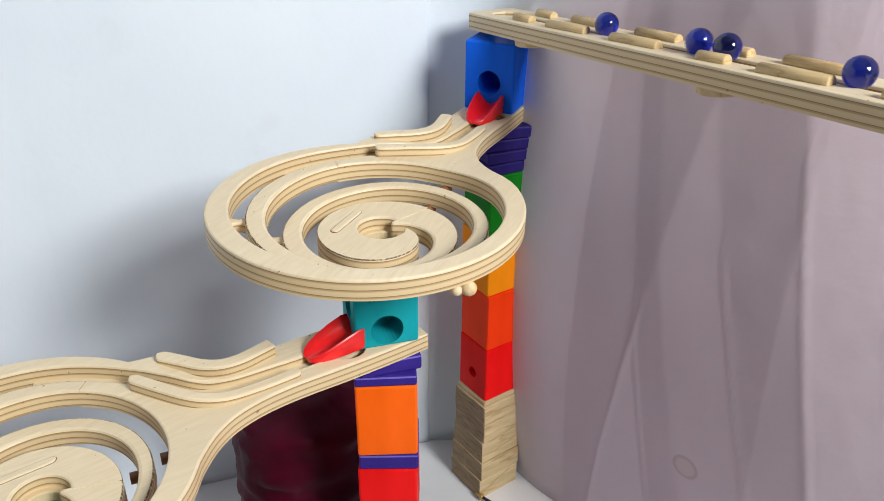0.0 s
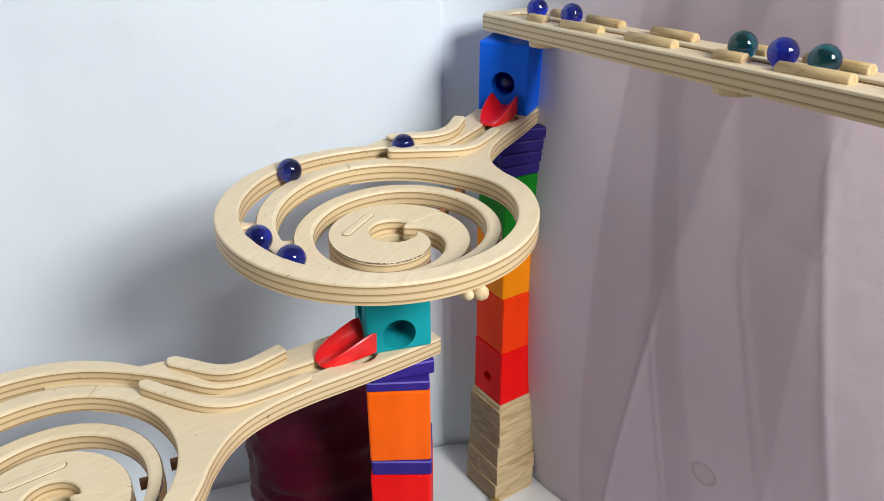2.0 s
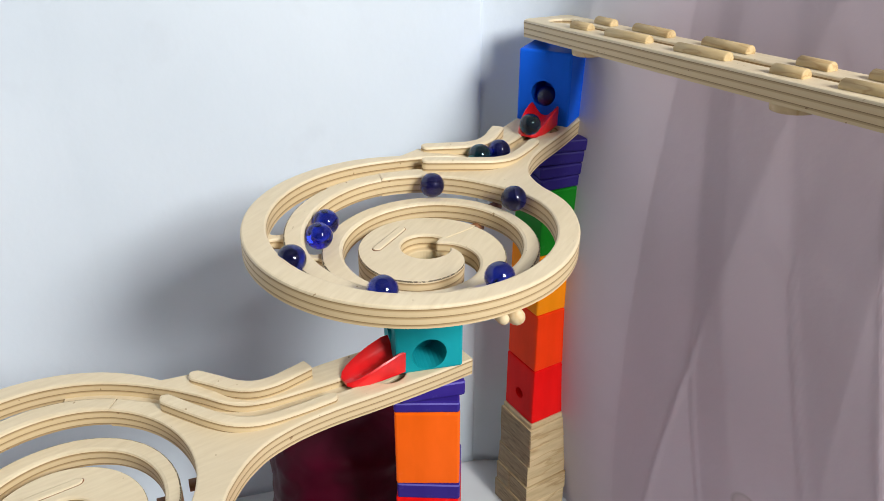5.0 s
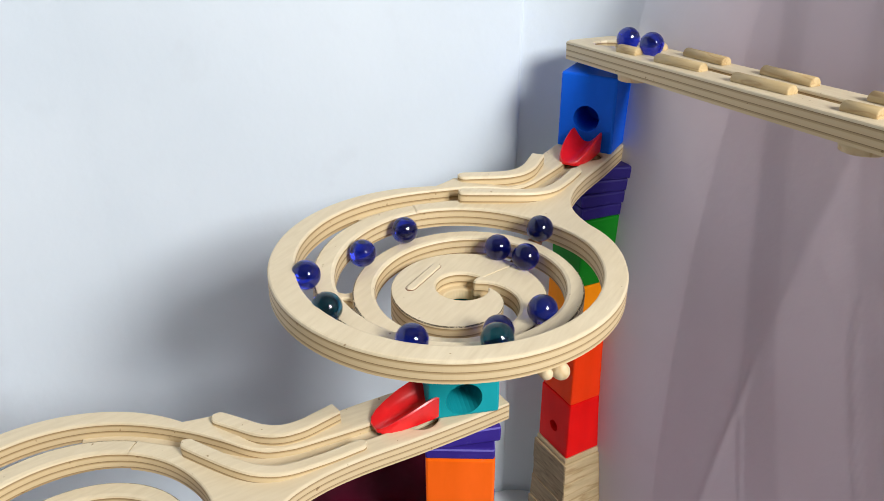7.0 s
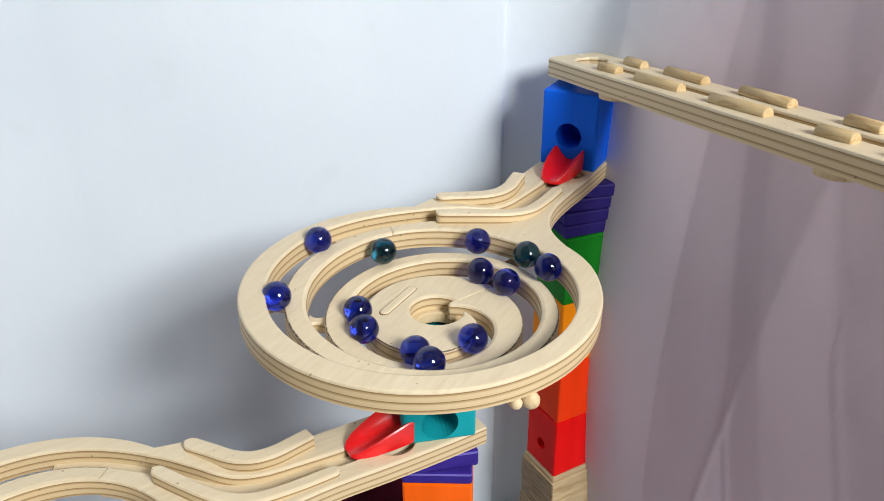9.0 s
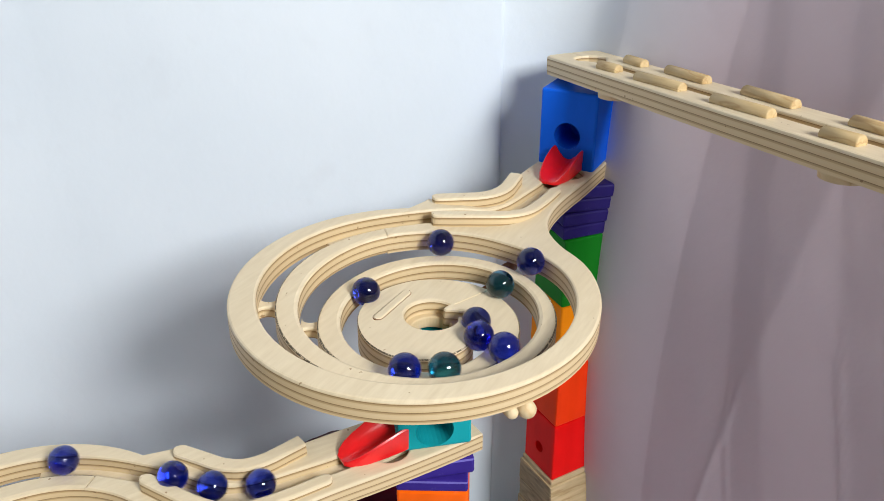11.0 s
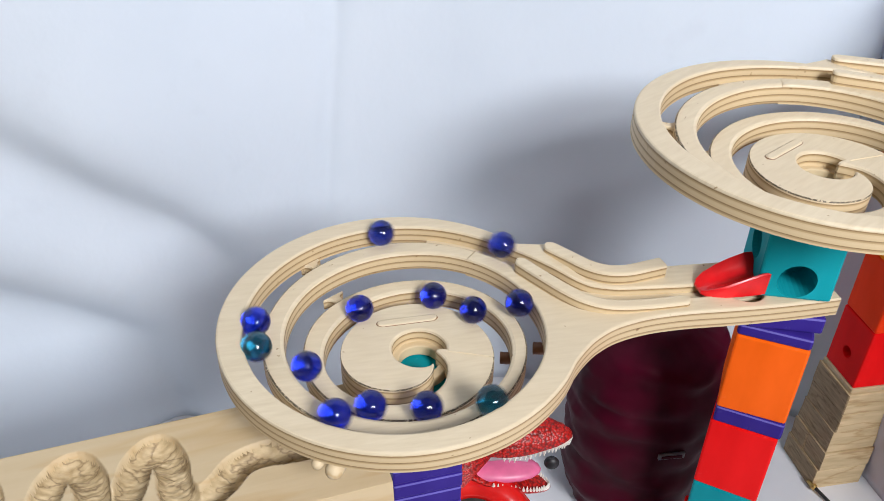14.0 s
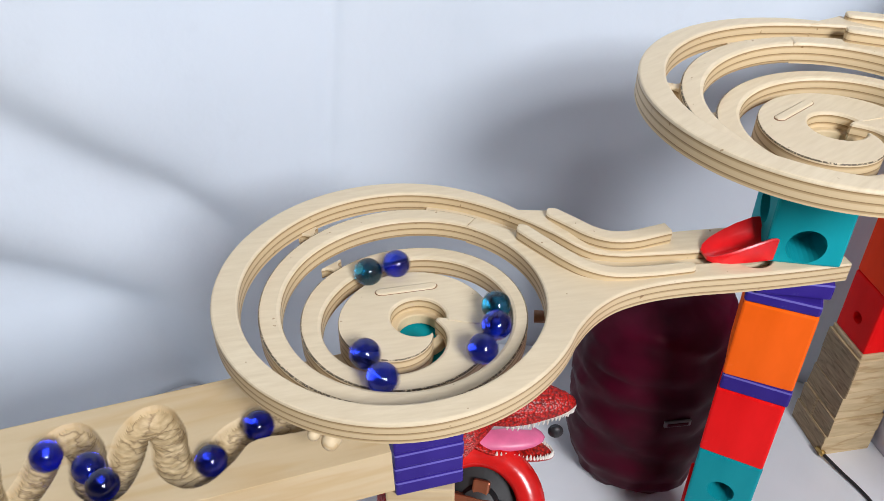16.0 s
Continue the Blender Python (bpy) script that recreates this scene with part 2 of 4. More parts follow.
def tube_bm(points, radii, seg=12, caps=True):
    """A tube along points, with a radius for each."""
    bm = bmesh.new()
    pts = [Vector(p) for p in points]
    rings, up = [], Vector((0.013, 0.021, 1)).normalized()
    for i, p in enumerate(pts):
        d = (pts[min(i + 1, len(pts) - 1)] - pts[max(i - 1, 0)]).normalized()
        side = d.cross(up if abs(d.dot(up)) < 0.95 else Vector((1, 0, 0))).normalized()
        top = side.cross(d)
        r = radii if isinstance(radii, float) else radii[i]
        rings.append([bm.verts.new(p + r * (math.cos(a) * side + math.sin(a) * top)) for a in (2 * math.pi * k / seg for k in range(seg))])
    for a, b in zip(rings, rings[1:]):
        for k in range(seg):
            bm.faces.new((a[k], a[(k + 1) % seg], b[(k + 1) % seg], b[k]))
    if caps:
        bm.faces.new(rings[0][::-1])
        bm.faces.new(rings[-1])
    bmesh.ops.recalc_face_normals(bm, faces=bm.faces)
    return bm


def lathe_bm(profile, seg=32):
    bm = bmesh.new()
    rings = []
    for r, z in profile:
        rings.append([bm.verts.new((r * math.cos(2 * math.pi * k / seg), r * math.sin(2 * math.pi * k / seg), z)) for k in range(seg)])
    for a, b in zip(rings, rings[1:]):
        for k in range(seg):
            bm.faces.new((a[k], a[(k + 1) % seg], b[(k + 1) % seg], b[k]))
    bm.faces.new(rings[0][::-1])
    bm.faces.new(rings[-1])
    bmesh.ops.recalc_face_normals(bm, faces=bm.faces)
    return bm


def band_bm(outer, inner, tops, thick, ch=0.0012, closed=False, soft_in=None):
    """A plywood band between two edge lines with a chamfered section; 'ply' holds the depth below its face."""
    bm = bmesh.new()
    ply = bm.verts.layers.float.new("ply")
    cut = bm.verts.layers.float.new("cut")
    ci = ch if soft_in is None else soft_in
    th = thick if isinstance(thick, list) else [thick] * len(outer)
    secs = []
    for (ox, oy), (ix, iy), z, h in zip(outer, inner, tops, th):
        o, i = Vector((ox, oy, 0)), Vector((ix, iy, 0))
        way = (i - o).normalized()
        w, wi = way * min(ch, (i - o).length * 0.3), way * min(ci, (i - o).length * 0.3)
        prof = [(o, ch), (o + w * 0.3, ch * 0.3), (o + w, 0), (i - wi, 0), (i - wi * 0.3, ci * 0.3), (i, ci), (i, h - ch), (i - w, h), (o + w, h), (o, h - ch)]
        row = []
        for k, (q, d) in enumerate(prof):
            v = bm.verts.new((q.x, q.y, z - d))
            v[ply] = d
            v[cut] = 1.0 if k in (0, 1, 2, 8, 9) else 0.0
            row.append(v)
        secs.append(row)
    pairs = list(zip(secs, secs[1:])) + ([(secs[-1], secs[0])] if closed else [])
    for a, b in pairs:
        for k in range(10):
            bm.faces.new((a[k], b[k], b[(k + 1) % 10], a[(k + 1) % 10]))
    if not closed:
        bm.faces.new(secs[0])
        bm.faces.new(secs[-1][::-1])
    bmesh.ops.recalc_face_normals(bm, faces=bm.faces)
    return bm


def ear_clip(outline):
    """Triangles (as index triples) that fill a simple polygon."""
    n = len(outline)
    area = sum(outline[i][0] * outline[(i + 1) % n][1] - outline[(i + 1) % n][0] * outline[i][1] for i in range(n))
    idx = list(range(n)) if area > 0 else list(range(n))[::-1]
    P = np.array(outline, float)

    def cross(a, b, c):
        return (b[0] - a[0]) * (c[1] - a[1]) - (b[1] - a[1]) * (c[0] - a[0])
    out = []
    while len(idx) > 3:
        best, pick = -1.0, None
        m = len(idx)
        Q = P[idx]
        for s in range(m):
            a, p, q = P[idx[s - 1]], P[idx[s]], P[idx[(s + 1) % m]]
            if cross(a, p, q) <= 1e-14:
                continue
            d1 = (p[0] - a[0]) * (Q[:, 1] - a[1]) - (p[1] - a[1]) * (Q[:, 0] - a[0])
            d2 = (q[0] - p[0]) * (Q[:, 1] - p[1]) - (q[1] - p[1]) * (Q[:, 0] - p[0])
            d3 = (a[0] - q[0]) * (Q[:, 1] - q[1]) - (a[1] - q[1]) * (Q[:, 0] - q[0])
            inside = (d1 >= -1e-13) & (d2 >= -1e-13) & (d3 >= -1e-13)
            inside[[s - 1, s, (s + 1) % m]] = False
            if inside.any():
                continue
            short = 1 / (1e-9 + math.hypot(q[0] - a[0], q[1] - a[1]))
            if short > best:
                best, pick = short, s
            if short > 90:
                break
        if pick is None:
            pick = 0
        out.append((idx[pick - 1], idx[pick], idx[(pick + 1) % m]))
        idx.pop(pick)
    out.append(tuple(idx))
    return out


def slab_bm(outline, top, thick, ch=0.0012):
    """A plywood plate with the given outline, its upper edge chamfered."""
    bm = bmesh.new()
    ply = bm.verts.layers.float.new("ply")
    n = len(outline)
    cx = [Vector((*p, 0)) for p in outline]
    area = sum(cx[i].x * cx[(i + 1) % n].y - cx[(i + 1) % n].x * cx[i].y for i in range(n))
    rings = []
    for inset, d in ((ch, 0), (ch * 0.3, ch * 0.3), (0, ch), (0, thick)):
        row = []
        for i in range(n):
            t = (cx[(i + 1) % n] - cx[i - 1]).normalized()
            nrm = Vector((-t.y, t.x, 0)) * (1 if area > 0 else -1)
            q = cx[i] + nrm * inset
            v = bm.verts.new((q.x, q.y, (top(q.x, q.y) if callable(top) else top) - d))
            v[ply] = d
            row.append(v)
        rings.append(row)
    for a, b in zip(rings, rings[1:]):
        for k in range(n):
            bm.faces.new((a[k], b[k], b[(k + 1) % n], a[(k + 1) % n]))
    for i, j, k in ear_clip(outline):
        bm.faces.new((rings[0][i], rings[0][j], rings[0][k]))
        bm.faces.new((rings[-1][k], rings[-1][j], rings[-1][i]))
    bmesh.ops.recalc_face_normals(bm, faces=bm.faces)
    return bm


def join_bm(a, b):
    """Adds the bmesh b to a and frees it."""
    me = bpy.data.meshes.new("joined")
    b.to_mesh(me)
    b.free()
    a.from_mesh(me)
    bpy.data.meshes.remove(me)
    return a


def smoothstep(a, b, x):
    q = min(1.0, max(0.0, (x - a) / (b - a)))
    return q * q * (3 - 2 * q)


# path: the way of the marbles
def knots(table, x):
    """Smooth value at x from pairs (x, value)."""
    if x <= table[0][0]:
        return table[0][1]
    if x >= table[-1][0]:
        return table[-1][1]
    k = max(i for i, q in enumerate(table) if q[0] <= x)
    (a, va), (b, vb) = table[k], table[k + 1]
    (p, vp), (n, vn) = table[max(k - 1, 0)], table[min(k + 2, len(table) - 1)]
    ma, mb = (vb - vp) / (b - p), (vn - va) / (n - a)
    q, h = (x - a) / (b - a), b - a
    return (1 + 2 * q) * (1 - q) ** 2 * va + q * (1 - q) ** 2 * h * ma + q * q * (3 - 2 * q) * vb + q * q * (q - 1) * h * mb


TABLE_Z = -0.096
SIDE, TALL, ARM, PLATE = 0.0423, 0.0605, 0.0125, 0.0125
REACH = 0.2224
PHI1, PHI2 = math.radians(63.89), math.radians(34.76)
Z1, Z2 = 0.3212, 0.2327
AX, AY = 0.0964, 0.1997
CX, CY = -REACH * math.cos(PHI2), -REACH * math.sin(PHI2)
SC = (-0.0097, 0.0013)
RIM_C, RIM_R, RIM_Z = SC, 0.0961, 0.0087
HOLE = (0.0, -0.003)
GAP = 0.0088
# the sawn slot: its middle by angle, and the height of the ribbon between its turns
CUT_R = [(18, 0.0912), (24, 0.0888), (35, 0.0846), (50, 0.0820), (80, 0.0799), (110, 0.0782), (140, 0.0774), (170, 0.0779), (200, 0.0788), (230, 0.0796), (260, 0.0798), (290, 0.0788), (320, 0.0757), (350, 0.0724), (380, 0.0680), (410, 0.0631), (440, 0.0589), (470, 0.0570), (500, 0.0570), (530, 0.0573), (560, 0.0584), (590, 0.0598), (620, 0.0606), (650, 0.0604), (680, 0.0586), (710, 0.0548), (740, 0.0494), (770, 0.0437), (800, 0.0391), (830, 0.0362), (860, 0.0352), (890, 0.0366), (920, 0.0392), (950, 0.0404), (986, 0.0388), (1014, 0.0335), (1039, 0.0245), (1056, 0.0155)]
RIBBON_Z = [(380, 0.0044), (405, 0.0043), (430, 0.0034), (480, 0.0010), (530, -0.0012), (580, -0.0027), (630, -0.0034), (680, -0.0044), (730, -0.0066), (780, -0.0096), (830, -0.0120), (880, -0.0130), (960, -0.0134), (1080, -0.0136)]
WAY_R = [(24, 0.0882), (35, 0.0848), (50, 0.0815), (66, 0.0800), (90, 0.0785), (115, 0.0770), (145, 0.0762), (185, 0.0765), (270, 0.0770), (315, 0.0755), (335, 0.0728), (345, 0.0715), (373, 0.0660), (400, 0.0592), (430, 0.0555), (460, 0.0540), (520, 0.0530), (577, 0.0560), (645, 0.0575), (700, 0.0530), (736, 0.0470), (767, 0.0418), (800, 0.0375), (826, 0.0352), (867, 0.0350), (905, 0.0378), (938, 0.0393), (986, 0.0382), (1014, 0.0328), (1039, 0.0240), (1056, 0.0150)]
WAY_T = [(24, 0.0078), (66, 0.0060), (115, 0.0030), (220, 0.0015), (330, -0.001), (430, -0.0045), (560, -0.008), (700, -0.011), (820, -0.013), (1400, -0.013)]
WAY_END = 1056
ENTRY = [(0.2224, 0.0, 0.030), (0.208, -0.001, 0.022), (0.190, -0.002, 0.0175), (0.175, -0.003, 0.0130), (0.1563, -0.0035, 0.0095), (0.1238, -0.0010, 0.0070), (0.1110, 0.0018, 0.0072), (0.1000, 0.0065, 0.0085), (0.0895, 0.0140, 0.0105), (0.0800, 0.0245, 0.0120)]


def way_xy(deg):
    """The middle of the spiral channel at an angle, in the spiral's own space."""
    r = knots(WAY_R, deg)
    return SC[0] + r * math.cos(math.radians(deg)), SC[1] + r * math.sin(math.radians(deg))


def spiral_way():
    pts = list(ENTRY)
    for d in range(24, WAY_END + 1, 6):
        x, y = way_xy(d)
        pts.append((x, y, knots(WAY_T, d) + 0.0050 - 0.006 * smoothstep(970, 1056, d)))
    pts.append((HOLE[0], HOLE[1], -0.040))
    return pts


LIFT1 = 0.003  # the upper spiral rises a little away from its arm's tip


def placed(pts, phi, ox, oy, oz, lift=0.0):
    c, s = math.cos(phi), math.sin(phi)
    return [(ox + c * x - s * y, oy + s * x + c * y, oz + z + lift * (0.2435 - x)) for x, y, z in pts]


RUN_UP = 0.8 * 0.33127  # length of board before the marbles' zero mark
BOARD_A, BOARD_B = (0.1000, 0.2000, 0.3955), (0.2327, -0.1020, 0.4260)


def full_way():
    bx, by, bz = (b - a for a, b in zip(BOARD_A, BOARD_B))
    pts = [(BOARD_A[0] + bx * k, BOARD_A[1] + by * k, BOARD_A[2] + bz * k + 0.0080) for k in (2.3, 1.5, 1.25, 1.0, 0.75, 0.5, 0.25, 0.1, 0.03)]
    pts.append((AX, AY, 0.385))
    pts += placed(spiral_way(), PHI1, -0.0014, 0.0, Z1, LIFT1)
    pts += [(-0.002, 0.0, 0.265)] + placed(spiral_way(), PHI2, CX, CY, Z2)
    pts += ZIGZAG
    return pts


def zigzag_point(u, v):
    """A point on the zigzag board: u along it from its start, v across, on its top."""
    o, c, s = ZZ_O, math.cos(ZZ_A), math.sin(ZZ_A)
    return (o[0] + c * u - s * v, o[1] + s * u + c * v, o[2] + ZZ_SLOPE * u)


ZZ_O, ZZ_A, ZZ_SLOPE = (-0.1887, -0.1721, 0.192), math.radians(219.5), -0.03
ZZ_UV = [(0.0, 0.0), (0.041, -0.001), (0.056, -0.0028), (0.0696, 0.0004), (0.0801, 0.0112), (0.0915, 0.0178), (0.1010, 0.0074), (0.1035, -0.0113), (0.1103, -0.0242), (0.1195, -0.0165), (0.1244, 0.0020), (0.1312, 0.0142), (0.1395, 0.0060), (0.1430, -0.0125), (0.1513, -0.0246), (0.1605, -0.0173), (0.1651, -0.0026), (0.1716, 0.0090), (0.1800, 0.0140), (0.1880, 0.0020), (0.1930, -0.0180), (0.2020, -0.0230), (0.2110, -0.0080), (0.2180, 0.0120), (0.2300, 0.0130)]
ZIGZAG = [(x, y, z + 0.0) for x, y, z in (zigzag_point(u, v) for u, v in ZZ_UV)]
# path end


# ---- the setting ----
LEFT_A = math.radians(13)
CORNER = (0.092, 0.264)
CURTAIN_A = math.radians(-56)


BEND_R, BEND_U, BEND_END = 0.080, 0.0497, -0.0250  # the cloth turns the corner in an arc
WALL_U = 0.0888  # where the flat white part takes over


def sheet(name, origin, angle, start, length, height, fold, mat, label, category, z0=TABLE_Z):
    """A hanging cloth from the corner along an angle; fold(u, w) gives its depth."""
    bm = bmesh.new()
    nu, nw = (800, 80) if name == "curtain" else (420, 90)
    c, s = math.cos(angle), math.sin(angle)
    rows = []
    for i in range(nu + 1):
        u = start + (length - start) * i / nu
        col = []
        for j in range(nw + 1):
            w = height * j / nw
            d = fold(u, w)
            col.append(bm.verts.new((origin[0] + c * u - s * d, origin[1] + s * u + c * d, z0 + w)))
        rows.append(col)
    for p, q in zip(rows, rows[1:]):
        for j in range(nw):
            bm.faces.new((p[j], q[j], q[j + 1], p[j + 1]))
    ob = part(name, bm, mat, None, "", True)
    sol = ob.modifiers.new("thickness", "SOLIDIFY")
    sol.thickness = 0.0015
    return tagged(ob, label, category, "", "structure")


def white_fold(u, w):
    n = noise.noise(Vector((u * 4, w * 3, 1.3))) * 0.008 + noise.noise(Vector((u * 11, w * 5, 7.3))) * 0.002
    crease = 0.005 * math.exp(-((u - 0.52 + 0.10 * (w - 0.35)) / 0.008) ** 2) * smoothstep(0.12, 0.3, w)
    band = 0.034 * math.exp(-((w - 0.261 - 1.39 * (u - 0.689)) / 0.066) ** 2) * smoothstep(0.56, 0.66, u)
    band += 0.046 * math.exp(-((w - 0.094 - 1.37 * (u - 0.742)) / 0.080) ** 2) * smoothstep(0.58, 0.68, u)
    band -= 0.055 * smoothstep(0.34, 0.58, u) * (1 - smoothstep(0.0, 0.11, w))
    band -= 0.072 * smoothstep(0.50, 0.68, u) * smoothstep(0.08, 0.36, w)
    sweep = -0.95 * max(0.0, u - 0.42) ** 1.6
    return n * smoothstep(WALL_U, 0.2, u) + crease + band + sweep


def curtain_fold(u, w):
    """Flat panels that meet in sharp, slightly fanned creases."""
    # bow and slants shaped to darken the foot and the corner side
    f = 0.32 * (w - 0.34) ** 2 + 0.105 * (math.hypot(0.110 - u, 0.03) + 0.110 - u) + 0.085 * max(0.0, u - 0.33)
    calm = smoothstep(-0.01, 0.07, u)
    for u0, lean, turn in ((0.060, 0.02, 0.030), (0.150, 0.027, -0.034), (0.2123, 0.173, 0.030), (0.2188, -0.154, -0.036), (0.2496, -0.20, 0.018), (0.3097, -0.26, -0.022), (0.3657, -0.217, 0.045), (0.44, -0.16, -0.05), (0.50, -0.05, 0.04), (0.57, -0.10, -0.05), (0.66, 0.05, 0.05), (0.76, -0.08, -0.04)):
        x = u - u0 - lean * (w - 0.25)
        f += 2.1 * turn * math.sqrt(x * x + 0.0007 ** 2)
    # thin raised threads along some creases
    for u0, lean, top in ((0.2123, 0.173, 0.285), (0.2188, -0.154, 0.285), (0.3097, -0.26, 0.36), (0.3657, -0.217, 0.45)):
        x = (u - u0 - lean * (w - 0.25)) / 0.0016
        f -= 0.00075 * math.exp(-x * x) * (1 - smoothstep(top, top + 0.02, w))
    f += noise.noise(Vector((u * 5, w * 2, 4.1))) * 0.0016 + noise.noise(Vector((u * 22, w * 12, 2.1))) * 0.0003
    # short slanting wrinkles where the cloth hangs slack
    slack = smoothstep(0.22, 0.36, u)
    f += 0.0011 * slack * max(0.0, noise.noise(Vector((u * 20 + w * 16, w * 44 - u * 22, 9.3))) - 0.12)
    x = max(0.0, BEND_U - u)
    return f * calm - (BEND_R - math.sqrt(max(0.0, BEND_R ** 2 - x * x)))


TX0, TX1, TY0, TY1 = -1.25, 0.72, -0.36, 0.60
part_floor = box_bm(TX0, TX1, TY0, TY1, TABLE_Z - 0.03, TABLE_Z, 0.004)
tagged(part("table_top", part_floor, TABLE), "smooth white table top under the marble run", "table top", "", "structure")
sheet("backdrop_sheet", (CORNER[0] + 0.03, CORNER[1] + 0.012), LEFT_A + math.pi, WALL_U - 0.006, 1.15, 0.95, lambda u, w: -white_fold(u, w), WHITE_CLOTH, "plain white cloth hung flat as a backdrop, slightly creased", "backdrop")
sheet("curtain", CORNER, CURTAIN_A, BEND_END, 0.95, 0.95, curtain_fold, CURTAIN, "white cloth hanging in long soft folds, its shade coloured in as mauve grey", "curtain")


# unseen plain room added round the table to enclose it and bounce light
FLOOR_Z, CEIL_Z = TABLE_Z - 0.74, TABLE_Z + 1.76
RX0, RX1, RY0, RY1 = -2.1, 2.1, -2.4, 1.3
for name, box, label in (("floor", (RX0, RX1, RY0, RY1, FLOOR_Z - 0.05, FLOOR_Z), "unseen plain floor added under the table"),
                         ("wall_north", (RX0, RX1, RY1, RY1 + 0.1, FLOOR_Z, CEIL_Z), "unseen plain grey wall added behind the cloths"),
                         ("wall_south", (RX0, RX1, RY0 - 0.1, RY0, FLOOR_Z, CEIL_Z), "unseen plain grey wall added to bounce light"),
                         ("wall_east", (RX1, RX1 + 0.1, RY0, RY1, FLOOR_Z, CEIL_Z), "unseen plain grey wall added to bounce light"),
                         ("wall_west", (RX0 - 0.1, RX0, RY0, RY1, FLOOR_Z, CEIL_Z), "unseen plain grey wall added to bounce light"),
                         ("ceiling", (RX0, RX1, RY0, RY1, CEIL_Z, CEIL_Z + 0.05), "unseen plain grey ceiling added to bounce light")):
    tagged(part(name, box_bm(*box), WALL if name != "floor" else OAK), label, name.split("_")[0], "", "structure")
for lx in (TX0 + 0.08, TX1 - 0.08):
    for ly in (TY0 + 0.08, TY1 - 0.08):
        part("table_leg", box_bm(lx - 0.03, lx + 0.03, ly - 0.03, ly + 0.03, FLOOR_Z, TABLE_Z - 0.03, 0.003), TABLE, bpy.data.objects["table_top"])


# ---- blocks ----
def bored(ob, faces, wide=SIDE):
    """Cuts bores into a block's mesh with a boolean and keeps the outcome as plain mesh."""
    a = wide / 2
    cutters = []
    for turn, z, r, depth in faces:
        t = math.radians(turn)
        d = Vector((math.cos(t), math.sin(t), 0))
        cb = tube_bm([d * (a + 0.004) + Vector((0, 0, z)), d * (a - depth) + Vector((0, 0, z))], r, 28)
        cut = part("bore", cb, ob.data.materials[0])
        bmod = ob.modifiers.new("bore", "BOOLEAN")
        bmod.operation, bmod.object, bmod.solver = "DIFFERENCE", cut, "EXACT"
        cutters.append(cut)
    bpy.context.view_layer.update()
    dg = bpy.context.evaluated_depsgraph_get()
    me = bpy.data.meshes.new_from_object(ob.evaluated_get(dg))
    ob.modifiers.clear()
    ob.data = me
    for c in cutters:
        bpy.data.objects.remove(c)
    return ob


def block(name, mat, x, y, z, turn, h, label, bores=(), group="stacked blocks"):
    bm = box_bm(-SIDE / 2, SIDE / 2, -SIDE / 2, SIDE / 2, 0, h - 0.0003, 0.0016, 2)
    bm.normal_update()
    # upward-facing bevels of purple spacers take a paler purple
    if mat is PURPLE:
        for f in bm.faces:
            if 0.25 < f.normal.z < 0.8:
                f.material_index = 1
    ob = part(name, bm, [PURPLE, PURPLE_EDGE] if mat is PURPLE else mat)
    if bores:
        bored(ob, bores)
    ob.matrix_world = pose(x, y, z, 0, 0, turn)
    return tagged(ob, label, "toy block", group)


FOOT_X = AX + 0.0030  # the tower below its arm
A_TURN, BLUE_TURN = 32.4, -26.4
z = 0.0280
block("toy_block", RED, FOOT_X, AY, z, A_TURN, TALL, "bright red wooden block with a small round side hole", [(180, 0.024, 0.0055, 0.012)], "tower blocks")
block("toy_block", VERMILION, FOOT_X + 0.0005, AY, z + TALL, A_TURN - 1, 0.0600, "orange-red stained wooden block in the tall tower", (), "tower blocks")
block("toy_block", AMBER, FOOT_X - 0.0003, AY, 0.1485, A_TURN - 2, 0.0590, "amber yellow stained wooden block in the tall tower", (), "tower blocks")
block("toy_block", GREEN, FOOT_X + 0.0005, AY, 0.2075, A_TURN - 5, 0.0590, "dark green stained wooden block in the tall tower", (), "tower blocks")
zt = 0.2665
thin_a = (Z1 - ARM - zt) / 4
for k, (turn, dx) in enumerate(((24, 0), (20, 0.0012), (16, -0.0008), (12, 0.0006))):
    block("spacer_block", DEEP_PURPLE, FOOT_X + dx, AY, zt + k * thin_a, turn, thin_a, "thin darker purple wooden spacer block", (), "purple spacer blocks")
block("toy_block", BLUE, AX, AY, Z1 + 0.0004, BLUE_TURN, 0.0575, "bright blue wooden block with a round hole in its face", [(270, 0.0245, 0.0098, 0.03)], "tower blocks")

zb = TABLE_Z
for k, turn in enumerate((2, -1, 1)):
    block("spacer_block", PURPLE, 0, 0, zb + k * 0.0135, turn, 0.0135, "thin purple wooden spacer block at a tower's foot", (), "purple spacer blocks")
block("toy_block", RED, 0, 0, -0.0555, 0, TALL, "red wooden block near the foot of the tower", (), "tower blocks")
block("toy_block", TEAL, 0.0015, 0, 0.0050, -3, TALL, "teal wooden block with a round hole in its face", [(270, 0.026, 0.0093, 0.025)], "tower blocks")
block("toy_block", RED, 0.0015, 0, 0.0655, -4, TALL, "bright red wooden block in the middle tower", (), "tower blocks")
block("spacer_block", PURPLE, 0.002, 0, 0.1260, -2, 0.0135, "thin purple wooden spacer between two blocks", (), "purple spacer blocks")
block("toy_block", ORANGE, 0.001, 0, 0.1395, 0, TALL, "vivid orange wooden block in the middle tower", (), "tower blocks")
block("spacer_block", PURPLE, 0.0005, 0, 0.2000, 1, 0.0085, "thin purple wooden spacer block", (), "purple spacer blocks")
